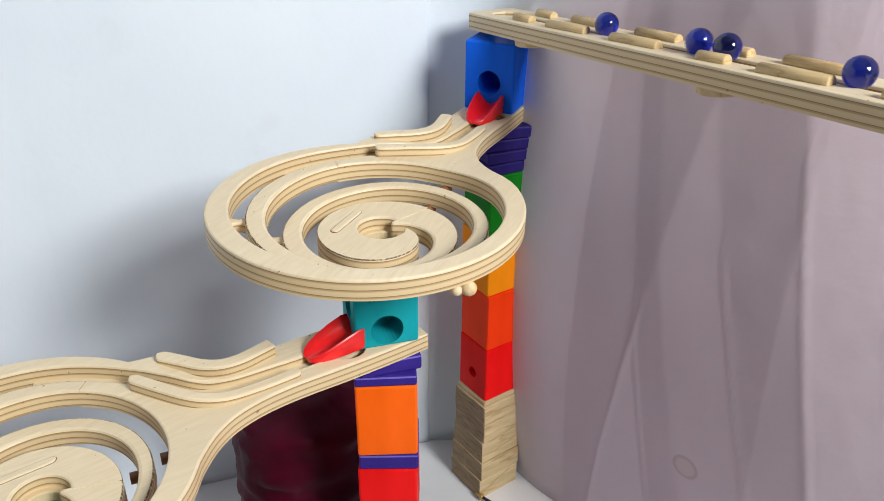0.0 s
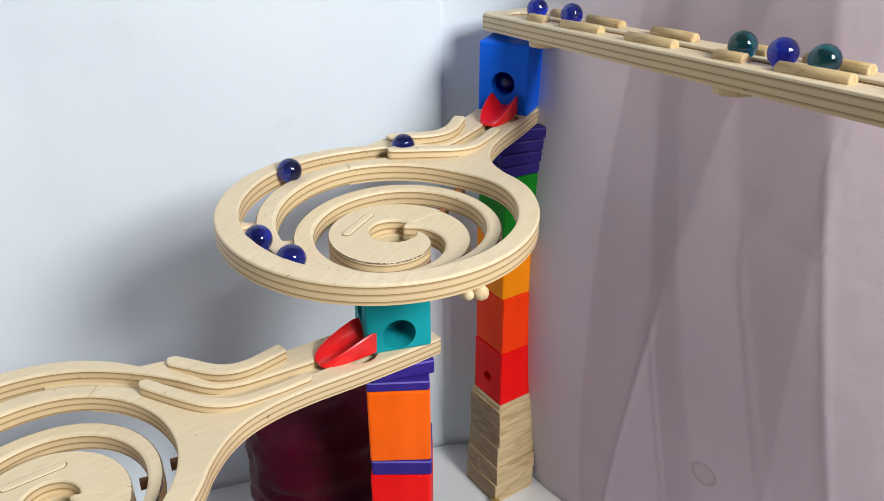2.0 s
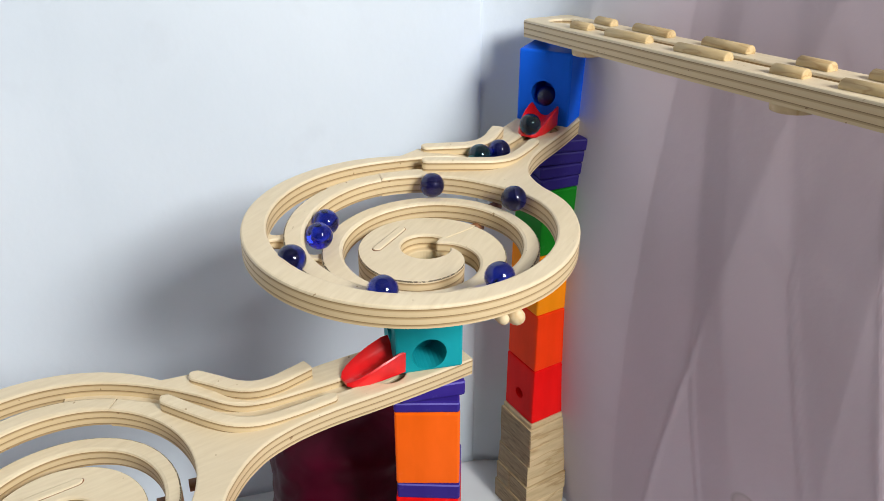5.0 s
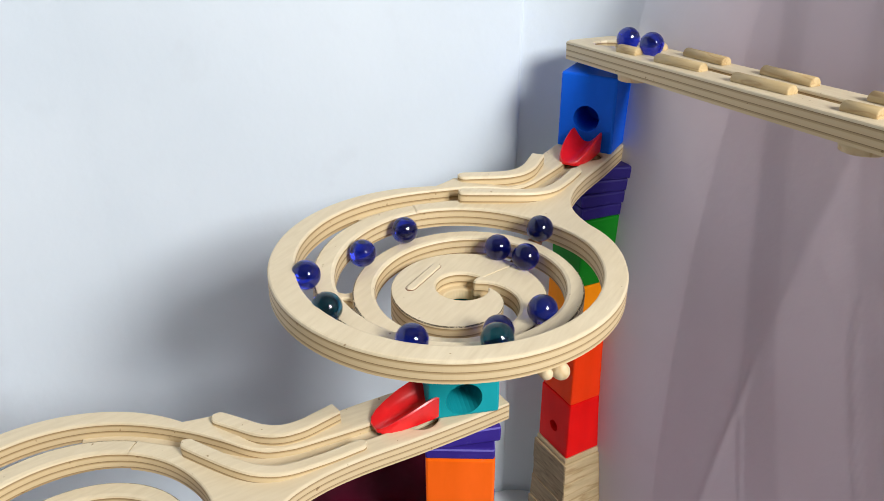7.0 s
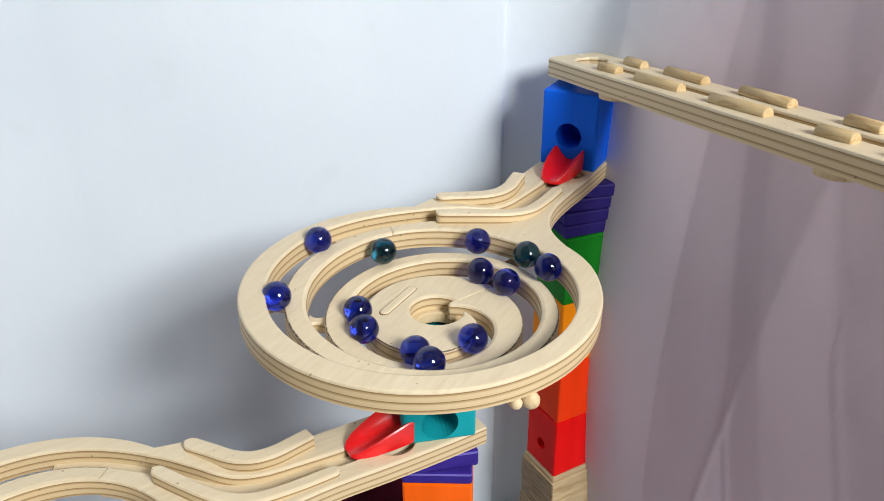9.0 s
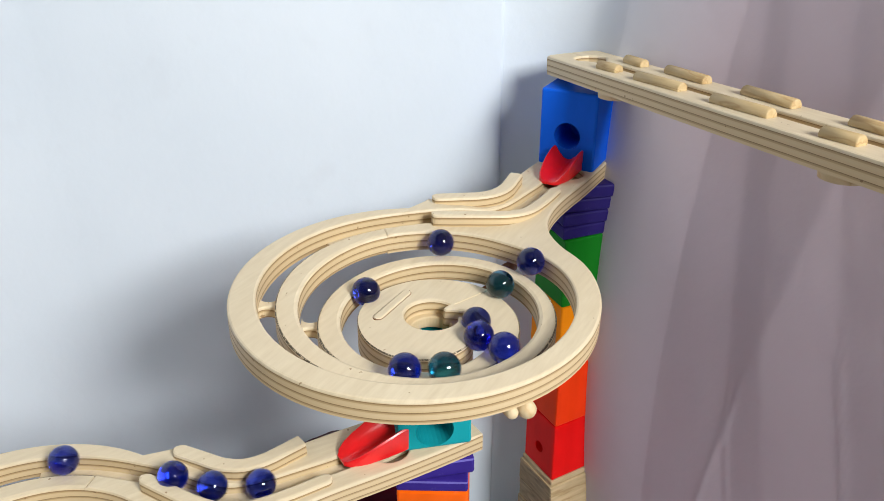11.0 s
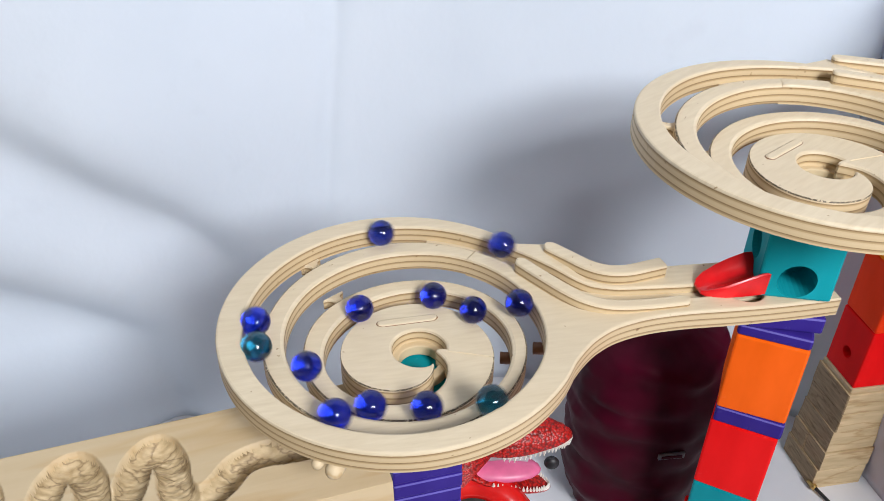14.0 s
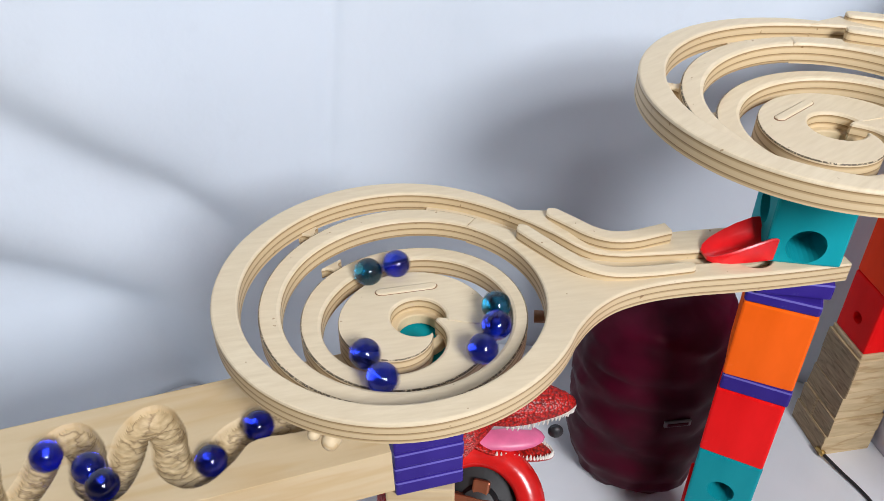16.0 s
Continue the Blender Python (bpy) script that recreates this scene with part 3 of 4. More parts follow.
block("spacer_block", PURPLE, 0, 0.002, 0.2085, 14, Z2 - ARM - 0.2085, "thin purple wooden spacer turned askew on the stack", (), "purple spacer blocks")
TEAL_TURN = 14
block("toy_block", TEAL, -0.002, 0, Z2 + 0.0004, TEAL_TURN, 0.0580, "teal wooden block with round holes carrying the upper spiral", [(270, 0.0122, 0.0108, 0.024), (180, 0.024, 0.0100, 0.008)], "tower blocks")

# the stack of offcuts under the tall tower
offcuts = empty("wood_offcut_stack", pose(FOOT_X, AY, TABLE_Z, 0, 0, A_TURN), "stack of rough sawn wooden offcuts standing under a tower", "wood stack")
zz, k = 0.0, 0
rng = random.Random(4)
for h in (0.0245, 0.0225, 0.0255, 0.0225, 0.0235):
    w = SIDE / 2 + 0.0042 - 0.0006 * k + rng.uniform(-0.0008, 0.0012)
    dx, dy = rng.uniform(-0.0022, 0.0008), rng.uniform(-0.0006, 0.0006)
    halves = ((-w, 0.002), (0.0028, w)) if k == 1 else ((-w, w),)
    for y0, y1 in halves:
        bm = box_bm(-w + dx, w + dx, y0 + dy, y1 + dy, zz, zz + h - 0.0003, 0.0007, 1)
        for v in bm.verts:
            v.co += Vector((rng.uniform(-1, 1), rng.uniform(-1, 1), 0)) * 0.0006
        for f in bm.faces:
            f.material_index = 1 if f.normal.x < -0.5 else 0
        bm.normal_update()
        for f in bm.faces:
            f.material_index = 1 if f.normal.x < -0.5 else 0
        part("plank", bm, [OAK, OAK_END], offcuts)
    zz, k = zz + h, k + 1
# a thin pale shim at the top
part("shim", box_bm(-SIDE / 2 - 0.001, SIDE / 2 + 0.001, -SIDE / 2 - 0.001, SIDE / 2 + 0.001, zz, 0.0280 - TABLE_Z - 0.0001, 0.0008, 1), PINE, offcuts)


# ---- spiral tracks ----
def swept_rail(points, width, z0, z1, rounded=(True, True)):
    """A rail along points with rounded or square ends; z1 may be a pair: its top goes from one to the other."""
    n = len(points)
    ends = z1 if isinstance(z1, tuple) else (z1, z1)
    first, last = Vector(points[0]), Vector(points[-1])
    outer, inner, tops = [], [], []
    pts = [tuple(Vector(p)) for p in points]
    d0 = (first - Vector(pts[1])).normalized()
    d1 = (last - Vector(pts[-2])).normalized()
    caps = ((0.5, 0.25), (0.36, 0.75), (0.18, 0.94))
    full = [(Vector(p), 1.0) for p in pts]
    full = ([(first + d0 * width * k, w) for k, w in caps] if rounded[0] else []) + full + ([(last + d1 * width * k, w) for k, w in caps[::-1]] if rounded[1] else [])
    m = len(full)
    for i, (p, w) in enumerate(full):
        t = (full[min(i + 1, m - 1)][0] - full[max(i - 1, 0)][0]).normalized()
        nr = Vector((-t.y, t.x)) * width / 2 * w
        outer.append((p.x + nr.x, p.y + nr.y))
        inner.append((p.x - nr.x, p.y - nr.y))
        tops.append(ends[0] + (ends[1] - ends[0]) * smoothstep(0.25, 1, i / (m - 1)))
    return band_bm(outer, inner, tops, [z - z0 for z in tops], 0.0014)


def curve_pts(ctrl, n=8):
    """Catmull-Rom points through the controls."""
    out = []
    c = [ctrl[0], *ctrl, ctrl[-1]]
    for i in range(1, len(c) - 2):
        for k in range(n):
            t = k / n
            p0, p1, p2, p3 = (Vector(q) for q in c[i - 1:i + 3])
            out.append(tuple(0.5 * ((2 * p1) + (p2 - p0) * t + (2 * p0 - 5 * p1 + 4 * p2 - p3) * t * t + (3 * p1 - p0 - 3 * p2 + p3) * t ** 3)))
    out.append(tuple(ctrl[-1]))
    return out


def polar(c, r, deg):
    return c[0] + r * math.cos(math.radians(deg)), c[1] + r * math.sin(math.radians(deg))


def offset_way(deg, off):
    return polar(SC, knots(CUT_R, deg) + off, deg)


def rim_at(deg):
    return polar(SC, RIM_R, deg)


ARM_Z = 0.0044


def arm_top(x, y):
    """The arm's top falls from the ring towards its tip."""
    return ARM_Z + (RIM_Z - ARM_Z) * (1 - smoothstep(0.082, 0.106, x)) - ARM_Z * smoothstep(0.12, 0.235, x)


def spiral_track(m, label):
    ob = empty("spiral_track", m, label, "marble track", "spiral tracks")
    half = GAP / 2
    way = [(x, y) for x, y, zq in ENTRY[2:]]
    mid = curve_pts(way[:-1] + [(0.0805, 0.0240)], 6)

    def shifted(pts, off):
        out = []
        for k, (x, y) in enumerate(pts):
            t = (Vector(pts[min(k + 1, len(pts) - 1)]) - Vector(pts[max(k - 1, 0)])).normalized()
            out.append((x - t.y * off, y + t.x * off))
        return out
    gr, gl = shifted(mid, 0.0054), shifted(mid, -0.0054)
    right = curve_pts([(0.2435, -0.0222), (0.215, -0.0222), (0.180, -0.0222), (0.145, -0.0215), (0.122, -0.0226), (0.1045, -0.0262), (0.0915, -0.0325), (0.0812, -0.0405), rim_at(327)])
    # the ring, the near half of the arm and the start of the winding are one sawn plate
    plate = [offset_way(d, half) for d in range(30, 406, 3)]
    plate += [offset_way(d, -half) for d in range(45, 25, -3)]
    plate += [p for p in gr[::-1] if p[0] < 0.1765]
    plate += [(0.190 + 0.0125 * math.cos(math.radians(q)), -0.0045 + 0.0125 * math.sin(math.radians(q))) for q in range(195, 351, 15)]
    plate += [(0.240, 0.0032), (0.2435, 0.0030)]
    plate += right[:-1] + [rim_at(d) for d in range(324, 29, -3)]

    def top(x, y):
        """The ring's rim stays high; its inner start and the arm lie lower."""
        a = math.degrees(math.atan2(y - SC[1], x - SC[0])) % 360
        r = math.hypot(x - SC[0], y - SC[1])
        if 25 < a < 180:
            return RIM_Z if r > knots(CUT_R, a) else ARM_Z
        fall = smoothstep(305, 352, a) if a > 180 else 1.0
        return RIM_Z + (ARM_Z - RIM_Z) * fall - ARM_Z * smoothstep(0.12, 0.235, x)
    part("outer_ring", slab_bm(plate, top, PLATE), PLY, ob)
    # winding ribbon between the turns of the channel
    o, i, zs = [], [], []
    for d in range(405, WAY_END + 6, 4):
        o.append(offset_way(d - 360, -half))
        i.append(offset_way(d, half))
        zs.append(min(ARM_Z + 0.00015, knots(RIBBON_Z, d)))
    part("winding_ribbon", band_bm(o, i, zs, PLATE, 0.0011, False, 0.0022), PLY_CUT, ob)
    # middle disc with its hole
    o, i, zs = [], [], []
    hole_r = 0.0150
    for d in range(698, WAY_END - 27, 3):
        o.append(offset_way(d, -half))
        hx, hy = HOLE[0] - SC[0], HOLE[1] - SC[1]
        ca, sa = math.cos(math.radians(d)), math.sin(math.radians(d))
        b = hx * ca + hy * sa
        r = b + math.sqrt(max(0.0, b * b - (hx * hx + hy * hy - hole_r ** 2)))
        i.append(polar(SC, min(r, knots(CUT_R, d) - half - 0.0016), d))
        zs.append(-0.0132)
    part("middle_disc", band_bm(o, i, zs, 0.0165, 0.0006, False, 0.0016), PLY_CUT, ob)
    turn = [math.radians(9 * q) for q in range(40)]
    shelf = band_bm([(0.0165 * math.cos(q), 0.0165 * math.sin(q)) for q in turn], [(0.0112 * math.cos(q), 0.0112 * math.sin(q)) for q in turn], [-0.0222] * 40, 0.0072, 0.0008, True)
    step = part("hole_shelf", shelf, PINE, ob, "pale wooden shelf inside the hole")
    step.location = (HOLE[0], HOLE[1], 0)
    pk = [(-0.0165 + 0.0280 * k / 6, 0.0205) for k in range(7)]
    part("inlay_groove", swept_rail(pk, 0.0074, -0.0165, -0.01285), BROWN_PEG, ob, "dark cut line round the inlay")
    part("inlay", swept_rail(pk, 0.0062, -0.0165, -0.0124), PLY, ob)
    # the far half of the arm beside the groove, and the groove's floor
    left = curve_pts([(0.2435, 0.0218), (0.215, 0.0218), (0.185, 0.0218), (0.155, 0.0215), (0.138, 0.0200), (0.122, 0.0190), (0.1120, 0.0250), (0.1040, 0.0370), (0.0965, 0.0470), (0.0900, 0.0510), (0.0840, 0.0505), rim_at(33)], 6)
    cheek = [(0.2435, 0.0036), (0.240, 0.0036), *gl, offset_way(24, half - 0.0001), offset_way(28, half - 0.0003), offset_way(32, half - 0.0003), offset_way(36, half - 0.0001), *left[::-1]]
    part("arm_cheek", slab_bm(cheek, lambda x, y: arm_top(x, y) + 0.0002, PLATE - 0.0003), PLY, ob)
    fr, fl = shifted(mid, 0.0062), shifted(mid, -0.0062)
    floor_line = [(0.236, -0.003), *fr, *[offset_way(d, -half - 0.0008) for d in range(27, 70, 6)], *[offset_way(d, half + 0.0008) for d in range(69, 26, -6)], *fl[::-1], (0.236, 0.0095)]
    part("groove_floor", slab_bm(floor_line, lambda x, y: min(ARM_Z, arm_top(x, y)) - 0.0056, PLATE - 0.0063, 0.0004), PLY, ob)
    # raised guide rails either side of the bend
    rail_o = curve_pts([(0.0888, 0.0420), (0.0960, 0.0320), (0.1040, 0.0210), (0.1135, 0.0142), (0.1250, 0.0122), (0.1380, 0.0138), (0.1475, 0.0152)], 5)
    part("guide_rail", swept_rail(rail_o, 0.0092, 0.0005, (RAIL_TOP + 0.0012, 0.0124), (True, False)), PLY, ob)
    rail_i = curve_pts([(0.0672, 0.0310), (0.0745, 0.0180), (0.0835, 0.0035), (0.0930, -0.0065), (0.1060, -0.0122), (0.1260, -0.0135), (0.1480, -0.0132)], 5)
    part("guide_rail", swept_rail(rail_i, 0.0078, 0.0005, (RAIL_TOP + 0.0008, 0.0066)), PLY, ob)
    # pegs that tie the windings together
    for d in (345, 705):
        dz = min(RIM_Z, knots(RIBBON_Z, d + 360)) - 0.0060
        pa, pb = offset_way(d, half + 0.004), offset_way(d, -0.0004)
        part("dowel", tube_bm([(*pa, dz), (*pb, dz)], 0.0034, 14), BROWN_PEG, ob, "brown round dowel", True)
    # bridges left standing in the slot, hollowed where the saw turned
    for d in (121, 481):
        o, i = [], []
        mid_r = knots(CUT_R, d)
        for k in range(13):
            f = 2 * k / 12 - 1
            wide = (0.0026 + 0.0040 * (1 - math.sqrt(max(0.0, 1 - f * f)))) / mid_r
            r = mid_r + f * (half + 0.0006)
            o.append(polar(SC, r, d - math.degrees(wide)))
            i.append(polar(SC, r, d + math.degrees(wide)))
        part("slot_bridge", band_bm(o, i, [knots(RIBBON_Z, d + 360) - 0.0030] * 13, 0.0070, 0.0008), PLY, ob, "pale wooden bridge across the slot")
    for d, r in ((242, 0.0044), (237, 0.0030)):
        px, py = polar(SC, RIM_R - 0.012, d)
        qx, qy = polar(SC, RIM_R - 0.001, d)
        prof = [((px, py), r)] + [((qx + (qx - SC[0]) / RIM_R * r * math.sin(q), qy + (qy - SC[1]) / RIM_R * r * math.sin(q)), max(0.0004, r * math.cos(q))) for q in (0, 0.5, 0.9, 1.25, 1.5)]
        part("peg", tube_bm([(*p, RIM_Z - PLATE - r + 0.0002) for p, w in prof], [w for p, w in prof], 20), DOWEL, ob, "rounded pale peg under the rim", True)
    return ob


RAIL_TOP = 0.0112


def chute(m):
    """A red V-shaped trough with tall side wings (its length along -x)."""
    bm = bmesh.new()
    rows = []
    keys = [(-0.0035, (0.0062, 0.0112, 0.0150)), (-0.008, (0.0052, 0.0114, 0.0150)), (-0.018, (0.0042, 0.0112, 0.0122)), (-0.027, (0.0033, 0.0104, 0.0088)), (-0.034, (0.0027, 0.0090, 0.0060)), (-0.0385, (0.0022, 0.0068, 0.0038)), (-0.0405, (0.0016, 0.0040, 0.0024))]
    for x, (floor_z, w, lip) in keys:
        half_prof = [(w, 0.0004), (w, lip - 0.0008), (w - 0.0007, lip), (w - 0.0016, lip - 0.0003), (w * 0.55, floor_z + (lip - floor_z) * 0.45), (w * 0.25, floor_z + 0.0007)]
        prof = half_prof + [(0, floor_z)] + [(-y, zv) for y, zv in half_prof[::-1]]
        rows.append([bm.verts.new((x, y, zv)) for y, zv in prof])
    n = len(rows[0])
    for a, b in zip(rows, rows[1:]):
        for k in range(n):
            f = bm.faces.new((a[k], b[k], b[(k + 1) % n], a[(k + 1) % n]))
            f.smooth = True
    bm.faces.new(rows[0][::-1])
    bm.faces.new(rows[-1])
    bmesh.ops.recalc_face_normals(bm, faces=bm.faces)
    for e in bm.edges:
        if e.calc_face_angle(0) > 0.7:
            e.smooth = False
    ob = part("marble_chute", bm, CHUTE)
    ob.matrix_world = m
    return tagged(ob, "small bright red plastic V-shaped chute below a block's hole", "marble chute", "marble chutes")


def turn_m(phi, x, y, z):
    return Matrix.Translation((x, y, z)) @ Matrix.Rotation(phi, 4, "Z")


S1 = turn_m(PHI1, -0.0014, 0.0, Z1 + 0.0022) @ pose(0, 0, 0, 0.9, 0.55, 0)
S2 = turn_m(PHI2, CX, CY, Z2) @ pose(0, 0, 0, 0.78, 0, 0)
spiral_track(S1, "birch plywood spiral marble track high between two towers")
spiral_track(S2, "birch plywood spiral marble track with a winding open channel")
chute(S1 @ pose(0.203, -0.002, 0.002))
chute(S2 @ pose(0.203, -0.002, 0.002))


# ---- the bumpy ramp board at the top ----
RIDGE = solid_wood("ridge_wood", (0.44, 0.31, 0.145), (0.57, 0.43, 0.235), (0.7, 0.56, 0.4), (1.5, 9, 9), 30)

def ramp_board():
    a, b = Vector(BOARD_A), Vector(BOARD_B)
    d = b - a
    length = d.length
    yaw = math.atan2(d.y, d.x)
    pitch = math.atan2(d.z, math.hypot(d.x, d.y))
    m = Matrix.Translation(a) @ Matrix.Rotation(yaw, 4, "Z") @ Matrix.Rotation(-pitch, 4, "Y")
    ob = empty("ramp_board", m, "long birch plywood ramp board with rows of raised wooden ridges", "marble track")
    w, th, x0, x1 = 0.0215, 0.0130, -0.028, length * 2.36
    g, up, yc = 0.0045, 0.0015, 0.0020
    side = [(x0 + 0.004, -w), (x0 + 0.02, -w)] + [(x, -w) for x in (0.1, 0.2, 0.3, 0.4, 0.5, 0.6, 0.7)] + [(x1, -w), (x1, -g)] + [(0.014, -g), (0.008, -g - 0.004), (0.002, -0.0115), (-0.006, -0.0095), (-0.0105, -0.005), (-0.0115, 0), (x0, 0), (x0, -w + 0.004)]
    part("plank", slab_bm([(x, y + yc) for x, y in side], up, th), PLY, ob)
    part("plank", slab_bm([(x, -y + yc) for x, y in side][::-1], up - 0.0001, th), PLY, ob)
    part("groove_floor", slab_bm([(0.012, -g + yc), (x1, -g + yc), (x1, g + yc), (0.012, g + yc)], up - 0.0050, 0.0060, 0.0004), PLY, ob)
    for k in range(4):
        part("foot_disc", lathe_bm([(0.0110, up - th - 0.0062), (0.0125, up - th - 0.0056), (0.0130, up - th - 0.0002), (0.012, up - th + 0.0004)], 32), DOWEL, ob, "round wooden foot disc", True).location = (0.043 + 0.195 * k, yc - 0.004, 0)

    def ridge(x, y, ln, slant):
        bm = bmesh.new()
        r = 0.0036
        prof = [(r * math.sin(q) * 1.05, max(0.0, r * 0.45 + r * math.cos(q))) for q in (-1.95, -1.4, -0.9, -0.45, 0.0, 0.45, 0.9, 1.4, 1.95)]
        ends = []
        for s, k in ((0.0, 0.86), (0.0008, 1.0), (ln - 0.0008, 1.0), (ln, 0.86)):
            ends.append([bm.verts.new((s, yy * k, zz2 * k - 0.0002)) for yy, zz2 in prof])
        for p, q in zip(ends, ends[1:]):
            for j in range(len(prof) - 1):
                f = bm.faces.new((p[j], p[j + 1], q[j + 1], q[j]))
                f.smooth = True
        bm.faces.new(ends[0])
        bm.faces.new(ends[-1])
        bmesh.ops.recalc_face_normals(bm, faces=bm.faces)
        part("ridge", bm, RIDGE, ob).matrix_local = pose(x, y + yc, up, 0, 0, slant)
    for k in range(4):
        s = 0.195 * k
        ridge(s + 0.034, -0.0125, 0.021, 4)
        ridge(s + 0.026, 0.0135, 0.023, -3)
        ridge(s + 0.078, -0.0125, 0.043, 3)
        ridge(s + 0.071, 0.0150, 0.041, -2)
        ridge(s + 0.150, -0.0115, 0.043, 2)
        ridge(s + 0.143, 0.0150, 0.041, -2)
    return ob


ramp_board()


# ---- the zigzag board ----
def zigzag_board():
    c, s = math.cos(ZZ_A), math.sin(ZZ_A)
    m = Matrix.Translation(ZZ_O) @ Matrix.Rotation(ZZ_A, 4, "Z") @ Matrix.Rotation(math.atan(-ZZ_SLOPE), 4, "Y")
    ob = empty("zigzag_board", m, "thick pale pine board with a hand-gouged winding groove", "marble track")
    v0, v1, th = -0.0405, 0.0350, 0.030
    x0, x1 = -0.002, 0.38
    pts = curve_pts(ZZ_UV + [(0.27, -0.015), (0.31, 0.012), (0.36, 0.0)], 8)
    # top as a fine grid pressed down along the groove
    nx, ny = 520, 130
    r = 0.0086
    P = np.array(pts)
    gx, gy = np.meshgrid(np.linspace(x0, x1, nx), np.linspace(v0, v1, ny), indexing="ij")
    A, B = P[:-1], P[1:]
    best = np.full(gx.shape, 9.0)
    for (ax, ay), (bx, by) in zip(A, B):
        dx, dy = bx - ax, by - ay
        t = np.clip(((gx - ax) * dx + (gy - ay) * dy) / (dx * dx + dy * dy + 1e-12), 0, 1)
        best = np.minimum(best, np.hypot(gx - ax - t * dx, gy - ay - t * dy))
    q = np.clip(1 - (best / r) ** 2, 0, 1)
    depth = 0.0105 * q ** 0.36
    bm = bmesh.new()
    ply = bm.verts.layers.float.new("ply")
    grid = []
    for i in range(nx):
        row = []
        for j in range(ny):
            d = float(depth[i, j])
            rough = (0.0007 * noise.noise(Vector((gx[i, j] * 260, gy[i, j] * 160, 3))) + 0.0005 * noise.noise(Vector((gx[i, j] * 420, gy[i, j] * 700, 5))) + 0.00016 * math.sin(gy[i, j] * 1700 + 5 * noise.noise(Vector((gx[i, j] * 90, gy[i, j] * 90, 8))))) * min(1.0, d / 0.004)
            row.append(bm.verts.new((float(gx[i, j]), float(gy[i, j]), -d + rough)))
        grid.append(row)
    for i in range(nx - 1):
        for j in range(ny - 1):
            f = bm.faces.new((grid[i][j], grid[i + 1][j], grid[i + 1][j + 1], grid[i][j + 1]))
            f.smooth = True
            f.material_index = 1 if min(depth[i, j], depth[i + 1, j], depth[i, j + 1], depth[i + 1, j + 1]) > 0.0006 else 0
    loop = [grid[i][0] for i in range(nx)] + [grid[nx - 1][j] for j in range(1, ny)] + [grid[i][ny - 1] for i in range(nx - 2, -1, -1)] + [grid[0][j] for j in range(ny - 2, 0, -1)]
    low = [bm.verts.new((v.co.x, v.co.y, -th)) for v in loop]
    for k in range(len(loop)):
        bm.faces.new((loop[k], low[k], low[(k + 1) % len(loop)], loop[(k + 1) % len(loop)]))
    bm.faces.new(low[::-1])
    bmesh.ops.recalc_face_normals(bm, faces=bm.faces)
    part("grooved_board", bm, [PINE, GROOVE], ob)
    return ob


zigzag_board()

# the purple stack under the lower spiral
cx2, cy2 = (S2 @ Vector((HOLE[0], HOLE[1], 0)))[:2]
top_c = Z2 - 0.0130 - 0.0166
block("spacer_block", TEAL, cx2, cy2, top_c - 0.0050, 31, 0.0050, "thin teal wooden plate just under the lower spiral", (), "teal spacer block")
top_c -= 0.0050
for k in range(8):
    block("spacer_block", PURPLE, cx2 + 0.0004 * (k % 2), cy2, top_c - 0.0125 * (k + 1), 38, 0.0125, "purple wooden spacer block in a neat stack", (), "purple spacer blocks")
zq = top_c - 0.1000
block("toy_block", PINE, cx2, cy2, zq - TALL, 22, TALL, "pale unpainted wooden block below the purple spacers", (), "tower blocks")
block("toy_block", TEAL, cx2, cy2, zq - 2 * TALL, 30, TALL, "teal wooden block under the lower spiral", (), "tower blocks")
foot_h = (zq - 2 * TALL - TABLE_Z) / 2
for k, mat in enumerate((RED, ORANGE)):
    block("toy_block", mat, cx2, cy2, TABLE_Z + k * foot_h, 30, foot_h, "plain stained wooden block at the foot of a tower", (), "tower blocks")



# ---- things behind and below ----
BUCKLE = plain("dull_grey_buckle", (0.16, 0.15, 0.16), 0.5)

def cushion():
    """A maroon padded bag standing on the table."""
    ob = empty("padded_bag", pose(-0.071, 0.098, TABLE_Z), "dark maroon padded fabric bag with soft creases standing on the table", "bag")
    prof = [(0.032, 0.0), (0.048, 0.005), (0.058, 0.020), (0.063, 0.047), (0.065, 0.080), (0.065, 0.11), (0.066, 0.14), (0.063, 0.17), (0.054, 0.195), (0.030, 0.208), (0.004, 0.210)]
    dense = []
    for (r0, z0), (r1, z1) in zip(prof, prof[1:]):
        for k in range(5):
            dense.append((r0 + (r1 - r0) * k / 5, z0 + (z1 - z0) * k / 5))
    dense.append(prof[-1])
    bm = lathe_bm(dense, 72)
    for v in bm.verts:
        a = math.atan2(v.co.y, v.co.x)
        w = 0.0050 * noise.noise(Vector((math.cos(a) * 1.6, math.sin(a) * 1.6, v.co.z * 62))) + 0.0024 * noise.noise(Vector((math.cos(a) * 5, math.sin(a) * 5, v.co.z * 120)))
        r = math.hypot(v.co.x, v.co.y)
        v.co.x, v.co.y = v.co.x * (1 + w / max(r, 0.02)), v.co.y * (1 + w / max(r, 0.02))
    part("bag_body", bm, MAROON, ob, "", True)
    buckle = box_bm(-0.011, 0.011, -0.0012, 0.0012, -0.0030, 0.0030, 0.0008, 2)
    clasp = part("buckle", buckle, BUCKLE, ob, "small dull grey buckle")
    clasp.matrix_local = pose(0.0655 * math.cos(math.radians(-60)), 0.0655 * math.sin(math.radians(-60)), 0.1155, 0, 0, 30)
    part("buckle_slot", box_bm(-0.0085, 0.0085, -0.0021, -0.0010, -0.0014, 0.0014, 0.0003, 1), MAROON, clasp)


